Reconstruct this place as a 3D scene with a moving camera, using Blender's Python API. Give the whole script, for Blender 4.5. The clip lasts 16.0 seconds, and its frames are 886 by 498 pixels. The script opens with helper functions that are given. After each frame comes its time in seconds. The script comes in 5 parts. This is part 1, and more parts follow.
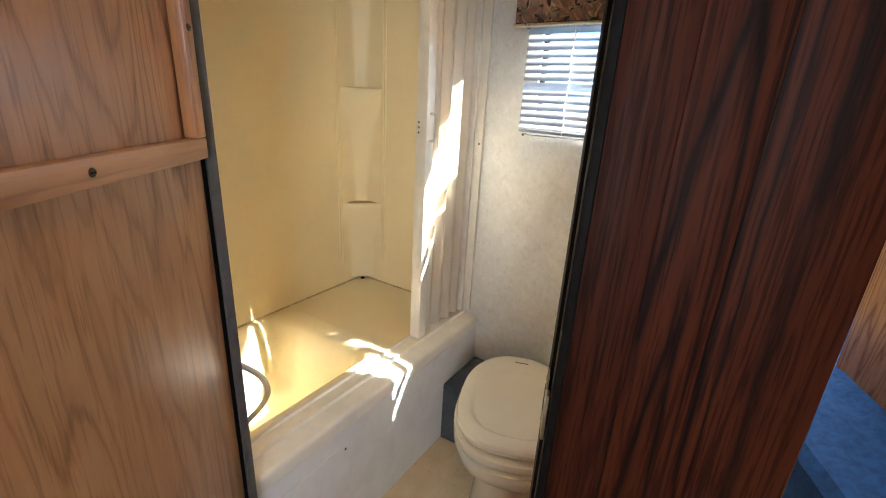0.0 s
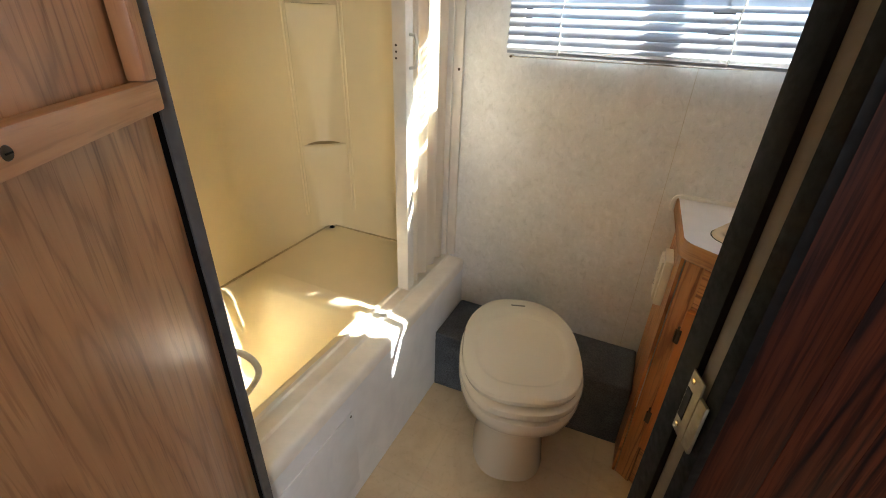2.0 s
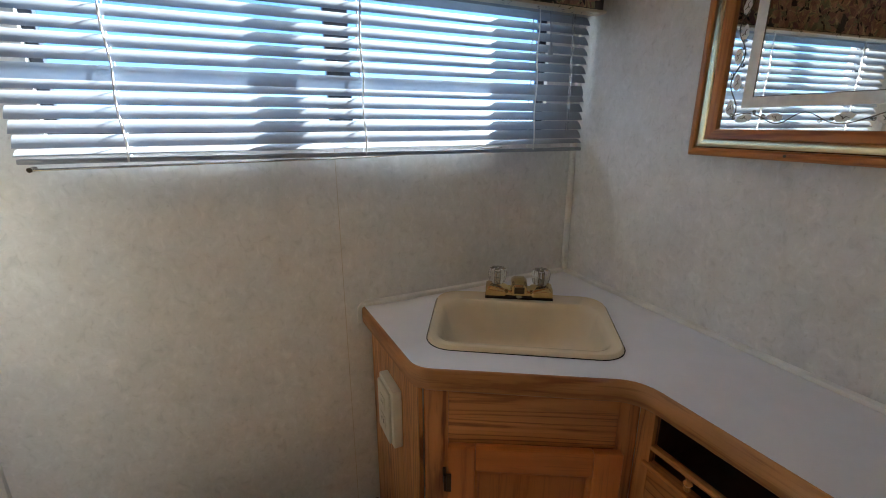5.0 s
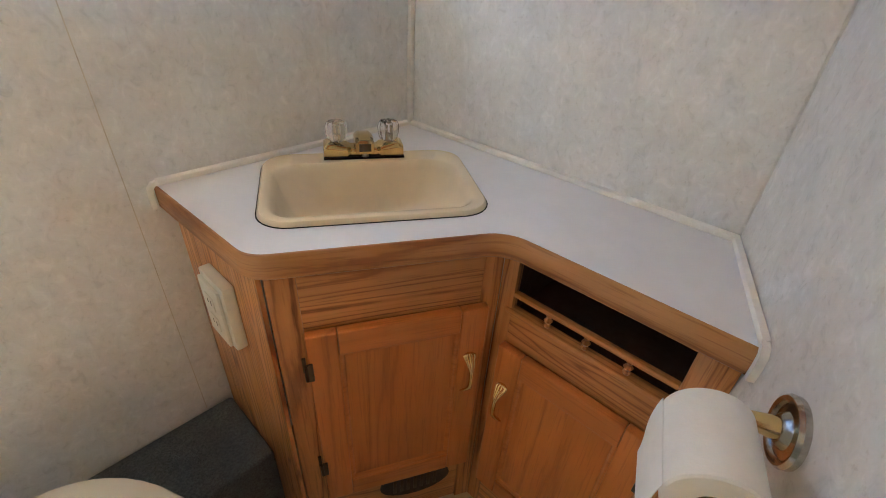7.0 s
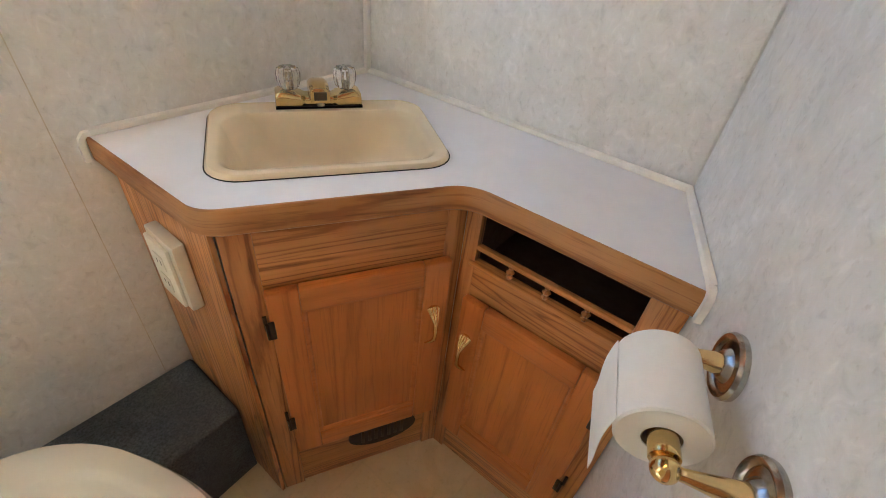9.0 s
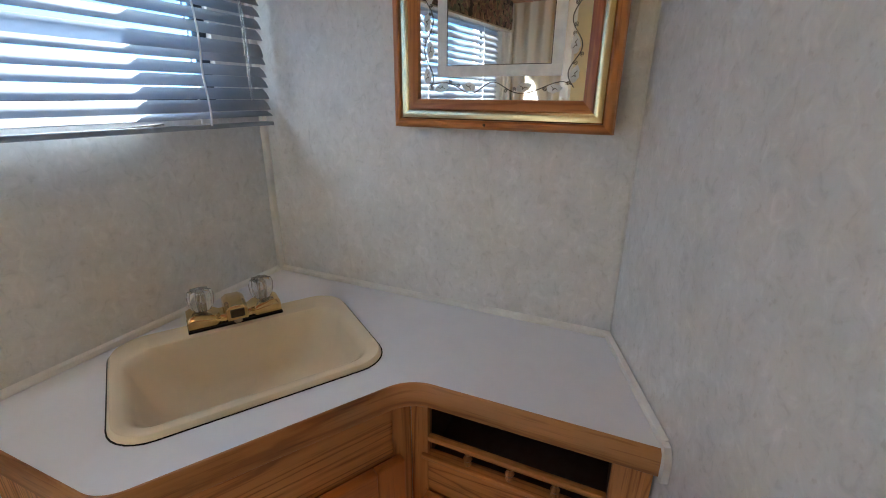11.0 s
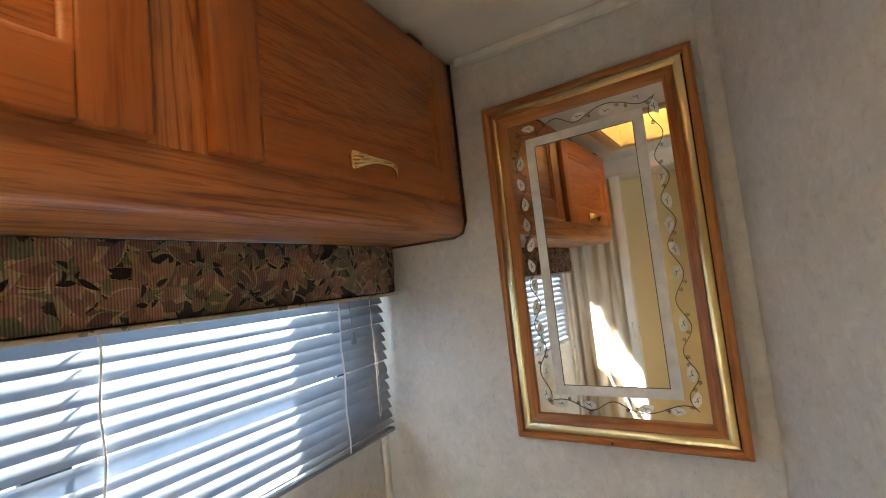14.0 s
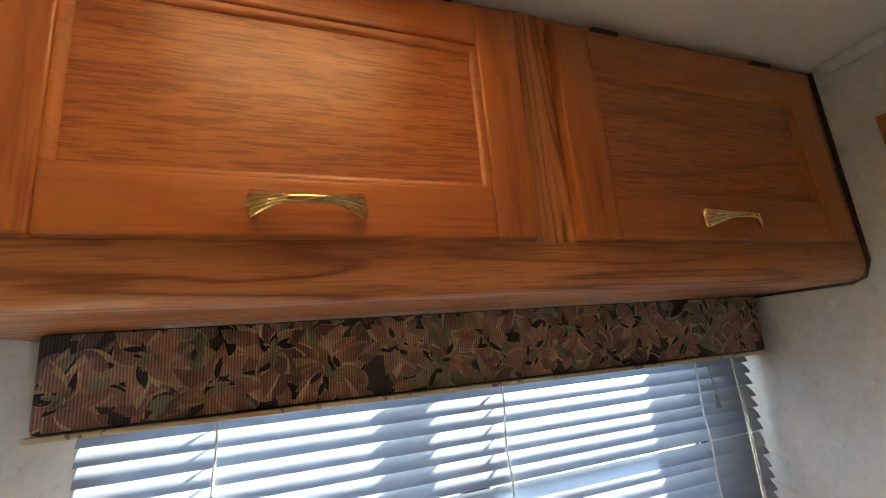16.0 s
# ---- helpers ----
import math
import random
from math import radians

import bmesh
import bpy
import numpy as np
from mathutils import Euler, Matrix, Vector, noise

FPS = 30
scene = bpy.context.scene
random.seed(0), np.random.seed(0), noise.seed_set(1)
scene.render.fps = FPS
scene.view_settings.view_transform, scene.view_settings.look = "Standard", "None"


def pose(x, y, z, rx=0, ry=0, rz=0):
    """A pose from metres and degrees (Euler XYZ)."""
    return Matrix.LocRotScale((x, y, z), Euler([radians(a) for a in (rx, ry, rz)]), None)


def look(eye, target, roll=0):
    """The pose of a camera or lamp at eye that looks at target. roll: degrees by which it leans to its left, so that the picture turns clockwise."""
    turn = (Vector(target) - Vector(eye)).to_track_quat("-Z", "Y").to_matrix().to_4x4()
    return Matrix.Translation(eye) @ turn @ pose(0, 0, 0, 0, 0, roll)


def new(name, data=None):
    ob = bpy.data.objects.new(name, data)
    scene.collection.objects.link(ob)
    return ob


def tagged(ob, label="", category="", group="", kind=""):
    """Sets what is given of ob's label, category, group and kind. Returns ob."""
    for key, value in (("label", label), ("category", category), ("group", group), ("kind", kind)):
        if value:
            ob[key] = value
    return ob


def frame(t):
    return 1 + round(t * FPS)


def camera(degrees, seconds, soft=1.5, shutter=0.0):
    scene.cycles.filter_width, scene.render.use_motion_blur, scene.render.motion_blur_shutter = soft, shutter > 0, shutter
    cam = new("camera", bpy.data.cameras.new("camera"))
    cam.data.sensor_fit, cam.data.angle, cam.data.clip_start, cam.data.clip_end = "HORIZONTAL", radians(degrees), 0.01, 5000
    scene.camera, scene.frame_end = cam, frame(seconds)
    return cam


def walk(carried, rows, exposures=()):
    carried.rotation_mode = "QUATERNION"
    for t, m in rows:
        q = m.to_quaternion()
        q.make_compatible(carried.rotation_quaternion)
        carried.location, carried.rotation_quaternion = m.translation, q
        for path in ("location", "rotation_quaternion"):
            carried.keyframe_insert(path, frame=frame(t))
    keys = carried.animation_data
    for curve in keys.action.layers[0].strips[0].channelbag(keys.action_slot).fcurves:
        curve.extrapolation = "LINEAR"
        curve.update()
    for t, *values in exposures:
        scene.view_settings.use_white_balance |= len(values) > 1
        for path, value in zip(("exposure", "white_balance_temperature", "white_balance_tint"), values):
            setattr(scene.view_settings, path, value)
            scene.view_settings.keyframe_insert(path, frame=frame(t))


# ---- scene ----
cam = camera(91.2, 16.0, soft=1.0)
PATH = [
    (0, (0.566, 0.624, 1.238), (-0.457, 2.211, 0.578), 3.1),
    (0.5, (0.487, 0.687, 1.255), (-0.442, 2.337, 0.61), 2.2),
    (1, (0.434, 0.693, 1.256), (-0.44, 2.373, 0.614), 2.5),
    (1.5, (0.399, 0.681, 1.258), (-0.428, 2.384, 0.613), 1.9),
    (2, (0.389, 0.671, 1.231), (-0.352, 2.271, 0.287), 1.9),
    (2.5, (0.357, 0.672, 1.207), (-0.208, 2.321, 0.226), 3.8),
    (3, (0.305, 0.703, 1.227), (-0.053, 2.536, 0.514), 0.0),
    (3.5, (0.239, 0.851, 1.245), (0.185, 2.786, 0.741), -4.8),
    (4, (0.262, 0.987, 1.214), (0.583, 2.903, 0.736), -4.7),
    (4.5, (0.279, 1.061, 1.211), (0.901, 2.891, 0.697), -3.1),
    (4.7, (0.273, 1.067, 1.21), (0.97, 2.865, 0.68), -1.7),
    (6.8, (0.331, 1.186, 1.143), (1.625, 2.357, 0.167), 3.0),
    (7, (0.333, 1.194, 1.135), (1.596, 2.304, 0.052), 3.9),
    (7.5, (0.335, 1.192, 1.12), (1.55, 2.194, -0.113), 4.7),
    (8, (0.338, 1.191, 1.12), (1.549, 2.145, -0.154), 5.1),
    (8.2, (0.336, 1.192, 1.121), (1.552, 2.132, -0.159), 5.3),
    (10.3, (0.336, 1.201, 1.162), (1.888, 2.164, 0.347), 3.1),
    (10.5, (0.339, 1.208, 1.188), (1.935, 2.179, 0.472), 1.4),
    (11, (0.354, 1.233, 1.202), (2.071, 2.011, 0.534), 0.4),
    (11.5, (0.341, 1.297, 1.25), (2.165, 1.908, 0.703), 1.1),
    (12, (0.317, 1.339, 1.329), (2.19, 1.919, 0.936), -0.5),
    (12.5, (0.312, 1.333, 1.41), (2.198, 1.978, 1.245), -4.0),
    (13, (0.297, 1.335, 1.439), (2.16, 2.06, 1.436), -4.4),
    (13.5, (0.275, 1.322, 1.459), (2.051, 2.233, 1.571), -6.0),
    (14, (0.264, 1.323, 1.461), (2.002, 2.302, 1.611), -6.1),
    (14.5, (0.23, 1.323, 1.481), (1.733, 2.61, 1.773), -8.1),
    (15, (0.217, 1.32, 1.495), (1.363, 2.918, 1.861), -6.5),
    (15.5, (0.203, 1.318, 1.501), (1.105, 3.05, 1.936), -6.2),
    (16, (0.195, 1.309, 1.5), (0.884, 3.131, 1.954), -5.0),
]
walk(cam, [(t, look(eye, target, roll)) for t, eye, target, roll in PATH],
     exposures=[(0, 4.25, 5980, 3), (0.5, 4.25, 5930, 3), (1.1, 4.0, 5980, 3), (1.6, 3.9, 6030, 3), (2.6, 4.25, 5980, 3), (3.3, 3.9, 5730, 3), (4.5, 3.45, 5380, 3), (6.8, 4.35, 5380, 3), (7.5, 4.75, 5380, 3), (8.2, 4.8, 5380, 3),
                (10.3, 4.45, 5230, 3), (11.0, 3.95, 5180, 3), (11.6, 3.85, 5230, 3), (12.4, 3.6, 5530, 3), (13.0, 3.85, 5680, 3), (13.7, 4.1, 5730, 3), (16, 3.95, 5680, 3)])

# ---- world, sun and lamps ----
SUN_WAY = Vector((-1.0, -0.5, -0.88)).normalized()
world = bpy.data.worlds.new("sky")
scene.world = world
world.use_nodes = True
wn = world.node_tree.nodes
sky = wn.new("ShaderNodeTexSky")
sky.sky_type, sky.sun_disc = "NISHITA", False
sky.altitude, sky.air_density, sky.dust_density, sky.ozone_density = 3000.0, 0.5, 0.02, 3.0
sky.sun_elevation = math.asin(-SUN_WAY.z)
sky.sun_rotation = math.atan2(-SUN_WAY.x, -SUN_WAY.y)
wn["Background"].inputs["Strength"].default_value = 0.045
world.node_tree.links.new(sky.outputs[0], wn["Background"].inputs["Color"])

sun = new("sun", bpy.data.lights.new("sun", "SUN"))
sun.data.energy, sun.data.angle, sun.data.color = 4.0, radians(0.55), (1.0, 0.95, 0.87)
sun.matrix_world = look((3, 4, 5), Vector((3, 4, 5)) + SUN_WAY)


def area_lamp(name, eye, target, width, height, power, colour):
    lamp = new(name, bpy.data.lights.new(name, "AREA"))
    lamp.data.shape, lamp.data.size, lamp.data.size_y = "RECTANGLE", width, height
    lamp.data.energy, lamp.data.color = power, colour
    lamp.matrix_world = look(eye, target)
    return lamp


# daylight over the roof vent, and a fill lamp added in an unseen bedroom opening
area_lamp("vent_daylight", (0.2, 1.45, 2.06), (0.2, 1.45, 0.0), 0.34, 0.34, 0.42, (0.95, 0.97, 1.0))
area_lamp("bedroom_daylight", (1.492, -0.8, 1.25), (0.0, 1.0, 0.9), 0.7, 0.55, 1.3, (0.97, 0.97, 1.0))


# ---- materials ----
class Mat:
    """A node material under construction."""

    def __init__(self, name, rough=0.5, metal=0.0, colour=(0.8, 0.8, 0.8)):
        self.mat = bpy.data.materials.new(name)
        self.mat.use_nodes = True
        self.nt = self.mat.node_tree
        self.bsdf = self.nt.nodes["Principled BSDF"]
        self.bsdf.inputs["Roughness"].default_value = rough
        self.bsdf.inputs["Metallic"].default_value = metal
        self.bsdf.inputs["Base Color"].default_value = (*colour, 1)
        self.co = self.nt.nodes.new("ShaderNodeTexCoord")

    def node(self, kind, **settings):
        n = self.nt.nodes.new(kind)
        for key, value in settings.items():
            n.inputs[key.replace("_", " ")].default_value = value
        return n

    def link(self, a, b):
        self.nt.links.new(a, b)

    def coords(self, scale=(1, 1, 1), vary=0.0):
        m = self.node("ShaderNodeMapping")
        m.inputs["Scale"].default_value = scale
        self.link(self.co.outputs["Object"], m.inputs["Vector"])
        if vary:
            info = self.nt.nodes.new("ShaderNodeObjectInfo")
            mul = self.nt.nodes.new("ShaderNodeMath")
            mul.operation = "MULTIPLY"
            mul.inputs[1].default_value = vary
            self.link(info.outputs["Random"], mul.inputs[0])
            comb = self.nt.nodes.new("ShaderNodeCombineXYZ")
            for k in range(3):
                self.link(mul.outputs[0], comb.inputs[k])
            self.link(comb.outputs[0], m.inputs["Location"])
        return m.outputs[0]

    def noise(self, vec, scale, detail=4.0, rough=0.55, distort=0.0):
        n = self.node("ShaderNodeTexNoise", Scale=scale, Detail=detail, Roughness=rough, Distortion=distort)
        self.link(vec, n.inputs["Vector"])
        return n.outputs["Fac"]

    def ramp(self, fac, stops):
        r = self.nt.nodes.new("ShaderNodeValToRGB")
        els = r.color_ramp.elements
        while len(els) < len(stops):
            els.new(0.5)
        for e, (p, c) in zip(els, stops):
            e.position = p
            e.color = (*c, 1) if len(c) == 3 else c
        self.link(fac, r.inputs["Fac"])
        return r.outputs["Color"]

    def mix(self, a, b, fac, kind="MIX"):
        m = self.nt.nodes.new("ShaderNodeMix")
        m.data_type, m.blend_type = "RGBA", kind
        for sock, v in ((m.inputs[0], fac), (m.inputs[6], a), (m.inputs[7], b)):
            if isinstance(v, (int, float)):
                sock.default_value = v
            elif isinstance(v, tuple):
                sock.default_value = (*v, 1)
            else:
                self.link(v, sock)
        return m.outputs[2]

    def math(self, op, a, b=0.0):
        m = self.nt.nodes.new("ShaderNodeMath")
        m.operation = op
        for k, v in enumerate((a, b)):
            if isinstance(v, (int, float)):
                m.inputs[k].default_value = v
            else:
                self.link(v, m.inputs[k])
        return m.outputs[0]

    def colour(self, out):
        self.link(out, self.bsdf.inputs["Base Color"])
        return self

    def rough(self, out):
        self.link(out, self.bsdf.inputs["Roughness"])
        return self

    def bump(self, out, strength=0.2, distance=0.001):
        b = self.node("ShaderNodeBump", Strength=strength, Distance=distance)
        self.link(out, b.inputs["Height"])
        self.link(b.outputs[0], self.bsdf.inputs["Normal"])
        return self


def wood(name, light, mid, dark, axis, rough=0.38, ring=9.0, pore=0.5, stretch=0.06, coat=0.2, grain=11.0, bundle=0.3, spec=0.5, streak=0.6, pore_size=260.0, pore_cut=0.34, pore_len=0.04):
    """Varnished timber with growth lines in bundles and open pores; axis is the way of the grain."""
    m = Mat(name, rough)
    m.bsdf.inputs["Coat Weight"].default_value = coat
    m.bsdf.inputs["Coat Roughness"].default_value = 0.22
    m.bsdf.inputs["Specular IOR Level"].default_value = spec
    long = [1.0, 1.0, 1.0]
    for k in axis:
        long["xyz".index(k)] = stretch
    fine = [1.0, 1.0, 1.0]
    for k in axis:
        fine["xyz".index(k)] = 0.04
    dash = tuple(pore_len if c < 1 else 1.0 for c in fine)
    v = m.coords(tuple(long), vary=7.0)
    broad = m.noise(v, grain, 1.6, 0.5, 0.35)
    jitter = m.noise(m.coords(tuple(0.16 if c < 1 else 1.0 for c in long), vary=5.0), 60.0, 3.0, 0.6)
    level = m.math("ADD", m.math("MULTIPLY", broad, ring), m.math("MULTIPLY", jitter, 0.55))
    rings = m.math("PINGPONG", level, 0.5)
    f = m.coords(tuple(fine), vary=7.0)
    pores = m.noise(m.coords(dash, vary=7.0), pore_size, 2.0, 0.6)
    streaks = m.noise(f, 70.0, 3.0, 0.6)
    lines = m.ramp(rings, [(0.0, dark), (0.03, dark), (0.12, mid), (0.33, light), (0.5, light)])
    mask = m.ramp(m.noise(v, grain * 0.45, 2.0), [(0.36, (bundle,) * 3), (0.6, (1.0,) * 3)])
    base = m.mix(m.mix(light, mid, streaks), lines, mask)
    shade = m.ramp(streaks, [(0.3, (0.80, 0.76, 0.72)), (0.62, (1.06, 1.05, 1.04))])
    base = m.mix(base, shade, streak, "MULTIPLY")
    pin = m.ramp(pores, [(pore_cut, (0.45, 0.37, 0.3)), (pore_cut + 0.12, (1, 1, 1))])
    base = m.mix(base, pin, pore, "MULTIPLY")
    patch = m.noise(m.coords((1, 1, 1), 3.0), 3.0, 2.0)
    base = m.mix(base, m.ramp(patch, [(0.3, (0.86, 0.83, 0.8)), (0.7, (1.08, 1.06, 1.04))]), 0.8, "MULTIPLY")
    m.colour(base)
    m.rough(m.ramp(streaks, [(0.3, (rough + 0.12,) * 3), (0.7, (rough - 0.06,) * 3)]))
    m.bump(m.mix(pores, streaks, 0.4), 0.2, 0.0005)
    return m.mat


OAK = ((0.62, 0.285, 0.090), (0.51, 0.210, 0.060), (0.25, 0.085, 0.022))
HONEY = ((0.62, 0.212, 0.040), (0.56, 0.185, 0.034), (0.47, 0.150, 0.026))
oak_x, oak_z = (wood("golden_oak_" + a, *OAK, a, ring=17.0, bundle=0.45) for a in "xz")
honey_x = wood("honey_oak_x", *HONEY, "x", ring=7.0, pore=0.25, bundle=0.15, streak=0.2, coat=0.35)
honey_z = wood("honey_oak_z", *HONEY, "z", ring=6.0, pore=0.25, bundle=0.15, streak=0.2, coat=0.35)
amber_panel = wood("amber_oak_panel", (0.48, 0.15, 0.025), (0.44, 0.132, 0.021), (0.36, 0.10, 0.015), "x", ring=9.0, pore=0.6, bundle=0.15, streak=0.3, coat=0.35, pore_size=400.0, pore_cut=0.40, pore_len=0.06)
AMBER = ((0.50, 0.156, 0.026), (0.46, 0.138, 0.022), (0.38, 0.106, 0.016))
amber_x = wood("amber_oak_x", *AMBER, "x", ring=7.0, pore=0.35, bundle=0.15, streak=0.3, coat=0.35)
amber_z = wood("amber_oak_z", *AMBER, "z", ring=6.0, pore=0.35, bundle=0.15, streak=0.3, coat=0.35)
edge_oak = wood("oak_edge_band", (0.50, 0.25, 0.085), (0.44, 0.20, 0.06), (0.3, 0.12, 0.035), "xy", ring=5.0, pore=0.5, stretch=0.05)
PRINT = ((0.62, 0.245, 0.074), (0.51, 0.185, 0.052), (0.28, 0.09, 0.025))
printed_x, printed_z = (wood("printed_oak_" + a, *PRINT, a, rough=0.36, ring=12.0, pore=0.45, grain=17.0, stretch=0.06, coat=0.3, bundle=0.3, streak=0.6, pore_size=330.0, pore_cut=0.36, pore_len=0.05) for a in "xz")
pale_oak = wood("pale_oak_panel", (0.54, 0.30, 0.143), (0.45, 0.23, 0.105), (0.25, 0.112, 0.046), "z", rough=0.34, ring=15.0, pore=0.45, stretch=0.1, grain=8.0)
batten_wood = wood("batten_wood", (0.60, 0.34, 0.17), (0.54, 0.28, 0.13), (0.42, 0.19, 0.08), "x", rough=0.4, ring=3.0, pore=0.25)
batten_wood_z = wood("batten_wood_upright", (0.52, 0.26, 0.115), (0.46, 0.20, 0.08), (0.34, 0.13, 0.05), "z", rough=0.4, ring=3.0, pore=0.25)
dark_wood = wood("dark_walnut", (0.066, 0.0155, 0.0052), (0.038, 0.009, 0.0033), (0.012, 0.0032, 0.0015), "z", rough=0.5, ring=11.0, pore=0.9, stretch=0.03, coat=0.0, grain=14.0, bundle=0.3, spec=0.1, streak=0.75, pore_size=330.0, pore_cut=0.40)
frame_y, frame_z = (wood("mirror_frame_oak_" + a, (0.56, 0.235, 0.062), (0.49, 0.19, 0.045), (0.34, 0.11, 0.025), a, ring=6.0, pore=0.4) for a in "yz")


def wallpaper():
    m = Mat("mottled_wallpaper", 0.55)
    v = m.coords()
    clouds = m.noise(v, 11.0, 5.0, 0.62, 0.5)
    veins = m.noise(m.coords((1.0, 1.0, 0.8)), 58.0, 5.0, 0.66, 0.9)
    flecks = m.noise(m.coords((1.0, 1.0, 0.8)), 170.0, 2.0, 0.5)
    base = m.ramp(clouds, [(0.34, (0.71, 0.70, 0.675)), (0.5, (0.755, 0.745, 0.725)), (0.66, (0.79, 0.78, 0.765))])
    mottle = m.ramp(veins, [(0.30, (0.80, 0.80, 0.79)), (0.44, (0.96, 0.958, 0.952)), (0.56, (1.0, 1.0, 1.0)), (0.66, (1.09, 1.09, 1.09))])
    base = m.mix(base, mottle, 0.8, "MULTIPLY")
    m.colour(m.mix(base, m.ramp(flecks, [(0.25, (0.82, 0.80, 0.77)), (0.36, (1, 1, 1))]), 0.6, "MULTIPLY"))
    m.bump(m.noise(v, 420.0, 3.0), 0.12, 0.0006)
    return m.mat


def plain(name, colour, rough, stain=0.1, scale=14.0, metal=0.0, bump=0.05, bump_scale=160.0, coat=0.0, wear=0.2, spec=0.5):
    """A painted, moulded or plated surface with faint stains and relief."""
    m = Mat(name, rough, metal)
    v = m.coords(vary=2.0)
    n = m.noise(v, scale, 5.0, 0.6, 0.4)
    lo = tuple(c * (1 - stain) for c in colour)
    hi = tuple(min(1.0, c * (1 + stain * 0.4)) for c in colour)
    m.colour(m.ramp(n, [(0.3, lo), (0.62, hi)]))
    m.rough(m.ramp(m.noise(v, scale * 3.1, 3.0), [(0.3, (min(1, rough * (1 + wear)),) * 3), (0.7, (rough * (1 - 0.7 * wear),) * 3)]))
    m.bsdf.inputs["Specular IOR Level"].default_value = spec
    if bump:
        m.bump(m.noise(v, bump_scale, 3.0), bump, 0.0005)
    m.bsdf.inputs["Coat Weight"].default_value = coat
    return m.mat


def fabric(name, colour, tone=0.25):
    """Ribbed tapestry thread in one colour, with uneven dye."""
    m = Mat(name, 0.9)
    v = m.coords()
    rib = m.node("ShaderNodeTexWave", Scale=95.0, Distortion=0.5)
    m.link(v, rib.inputs["Vector"])
    dye = m.noise(m.coords((1, 1, 0.7)), 55.0, 3.0, 0.6)
    thread = m.noise(m.coords((1, 1, 0.12)), 300.0, 2.0)
    isle = m.nt.nodes.new("ShaderNodeNewGeometry")
    shift = m.ramp(isle.outputs["Random Per Island"], [(0.0, (1 - tone,) * 3), (1.0, (1 + tone,) * 3)])
    base = m.mix(m.ramp(dye, [(0.3, tuple(c * 0.62 for c in colour)), (0.65, colour)]), shift, 1.0, "MULTIPLY")
    ribs = m.ramp(rib.outputs["Fac"], [(0.15, (0.55, 0.53, 0.51)), (0.75, (1.55, 1.48, 1.33))])
    base = m.mix(base, ribs, m.math("MULTIPLY", thread, 1.1), "MULTIPLY")
    m.colour(base)
    m.bump(rib.outputs["Fac"], 0.6, 0.001)
    return m.mat


def carpet():
    m = Mat("blue_grey_carpet", 0.95)
    v = m.coords()
    n = m.noise(v, 260.0, 4.0, 0.7)
    big = m.noise(v, 14.0, 3.0)
    base = m.ramp(n, [(0.3, (0.035, 0.040, 0.046)), (0.7, (0.15, 0.162, 0.178))])
    m.colour(m.mix(base, m.ramp(big, [(0.3, (0.75, 0.75, 0.75)), (0.7, (1.15, 1.15, 1.15))]), 1.0, "MULTIPLY"))
    m.bump(n, 1.0, 0.004)
    return m.mat


def vinyl_floor():
    m = Mat("beige_vinyl_floor", 0.35)
    v = m.coords()
    n = m.noise(v, 7.0, 6.0, 0.6, 0.8)
    base = m.ramp(n, [(0.3, (0.58, 0.44, 0.27)), (0.55, (0.67, 0.53, 0.34)), (0.75, (0.72, 0.58, 0.39))])
    specks = m.noise(v, 60.0, 4.0, 0.7)
    base = m.mix(base, m.ramp(specks, [(0.25, (0.8, 0.76, 0.7)), (0.45, (1, 1, 1))]), 0.7, "MULTIPLY")
    bk = m.nt.nodes.new("ShaderNodeTexBrick")
    bk.offset = 0.0
    for key, val in (("Scale", 1.0), ("Mortar Size", 0.004), ("Brick Width", 0.23), ("Row Height", 0.23), ("Mortar Smooth", 0.6)):
        bk.inputs[key].default_value = val
    m.link(v, bk.inputs["Vector"])
    base = m.mix(base, (0.40, 0.31, 0.21), m.math("MULTIPLY", bk.outputs["Fac"], 0.12))
    m.colour(base)
    m.bump(specks, 0.08, 0.0005)
    return m.mat


def glass(name, colour=(1, 1, 1), rough=0.0, ior=1.45):
    m = Mat(name, rough, 0.0, colour)
    m.bsdf.inputs["Transmission Weight"].default_value = 1.0
    m.bsdf.inputs["IOR"].default_value = ior
    return m.mat


def slat_plastic():
    """White enamel slats that let some light through."""
    m = Mat("blind_enamel", 0.4, 0.0, (0.80, 0.80, 0.79))
    v = m.coords(vary=3.0)
    m.colour(m.ramp(m.noise(v, 25.0, 4.0), [(0.3, (0.33, 0.338, 0.35)), (0.65, (0.39, 0.398, 0.412))]))
    tr = m.node("ShaderNodeBsdfTranslucent", Color=(0.25, 0.33, 0.46, 1))
    mx = m.node("ShaderNodeMixShader", Fac=0.19)
    out = m.nt.nodes["Material Output"]
    m.link(m.bsdf.outputs[0], mx.inputs[1])
    m.link(tr.outputs[0], mx.inputs[2])
    m.link(mx.outputs[0], out.inputs["Surface"])
    return m.mat


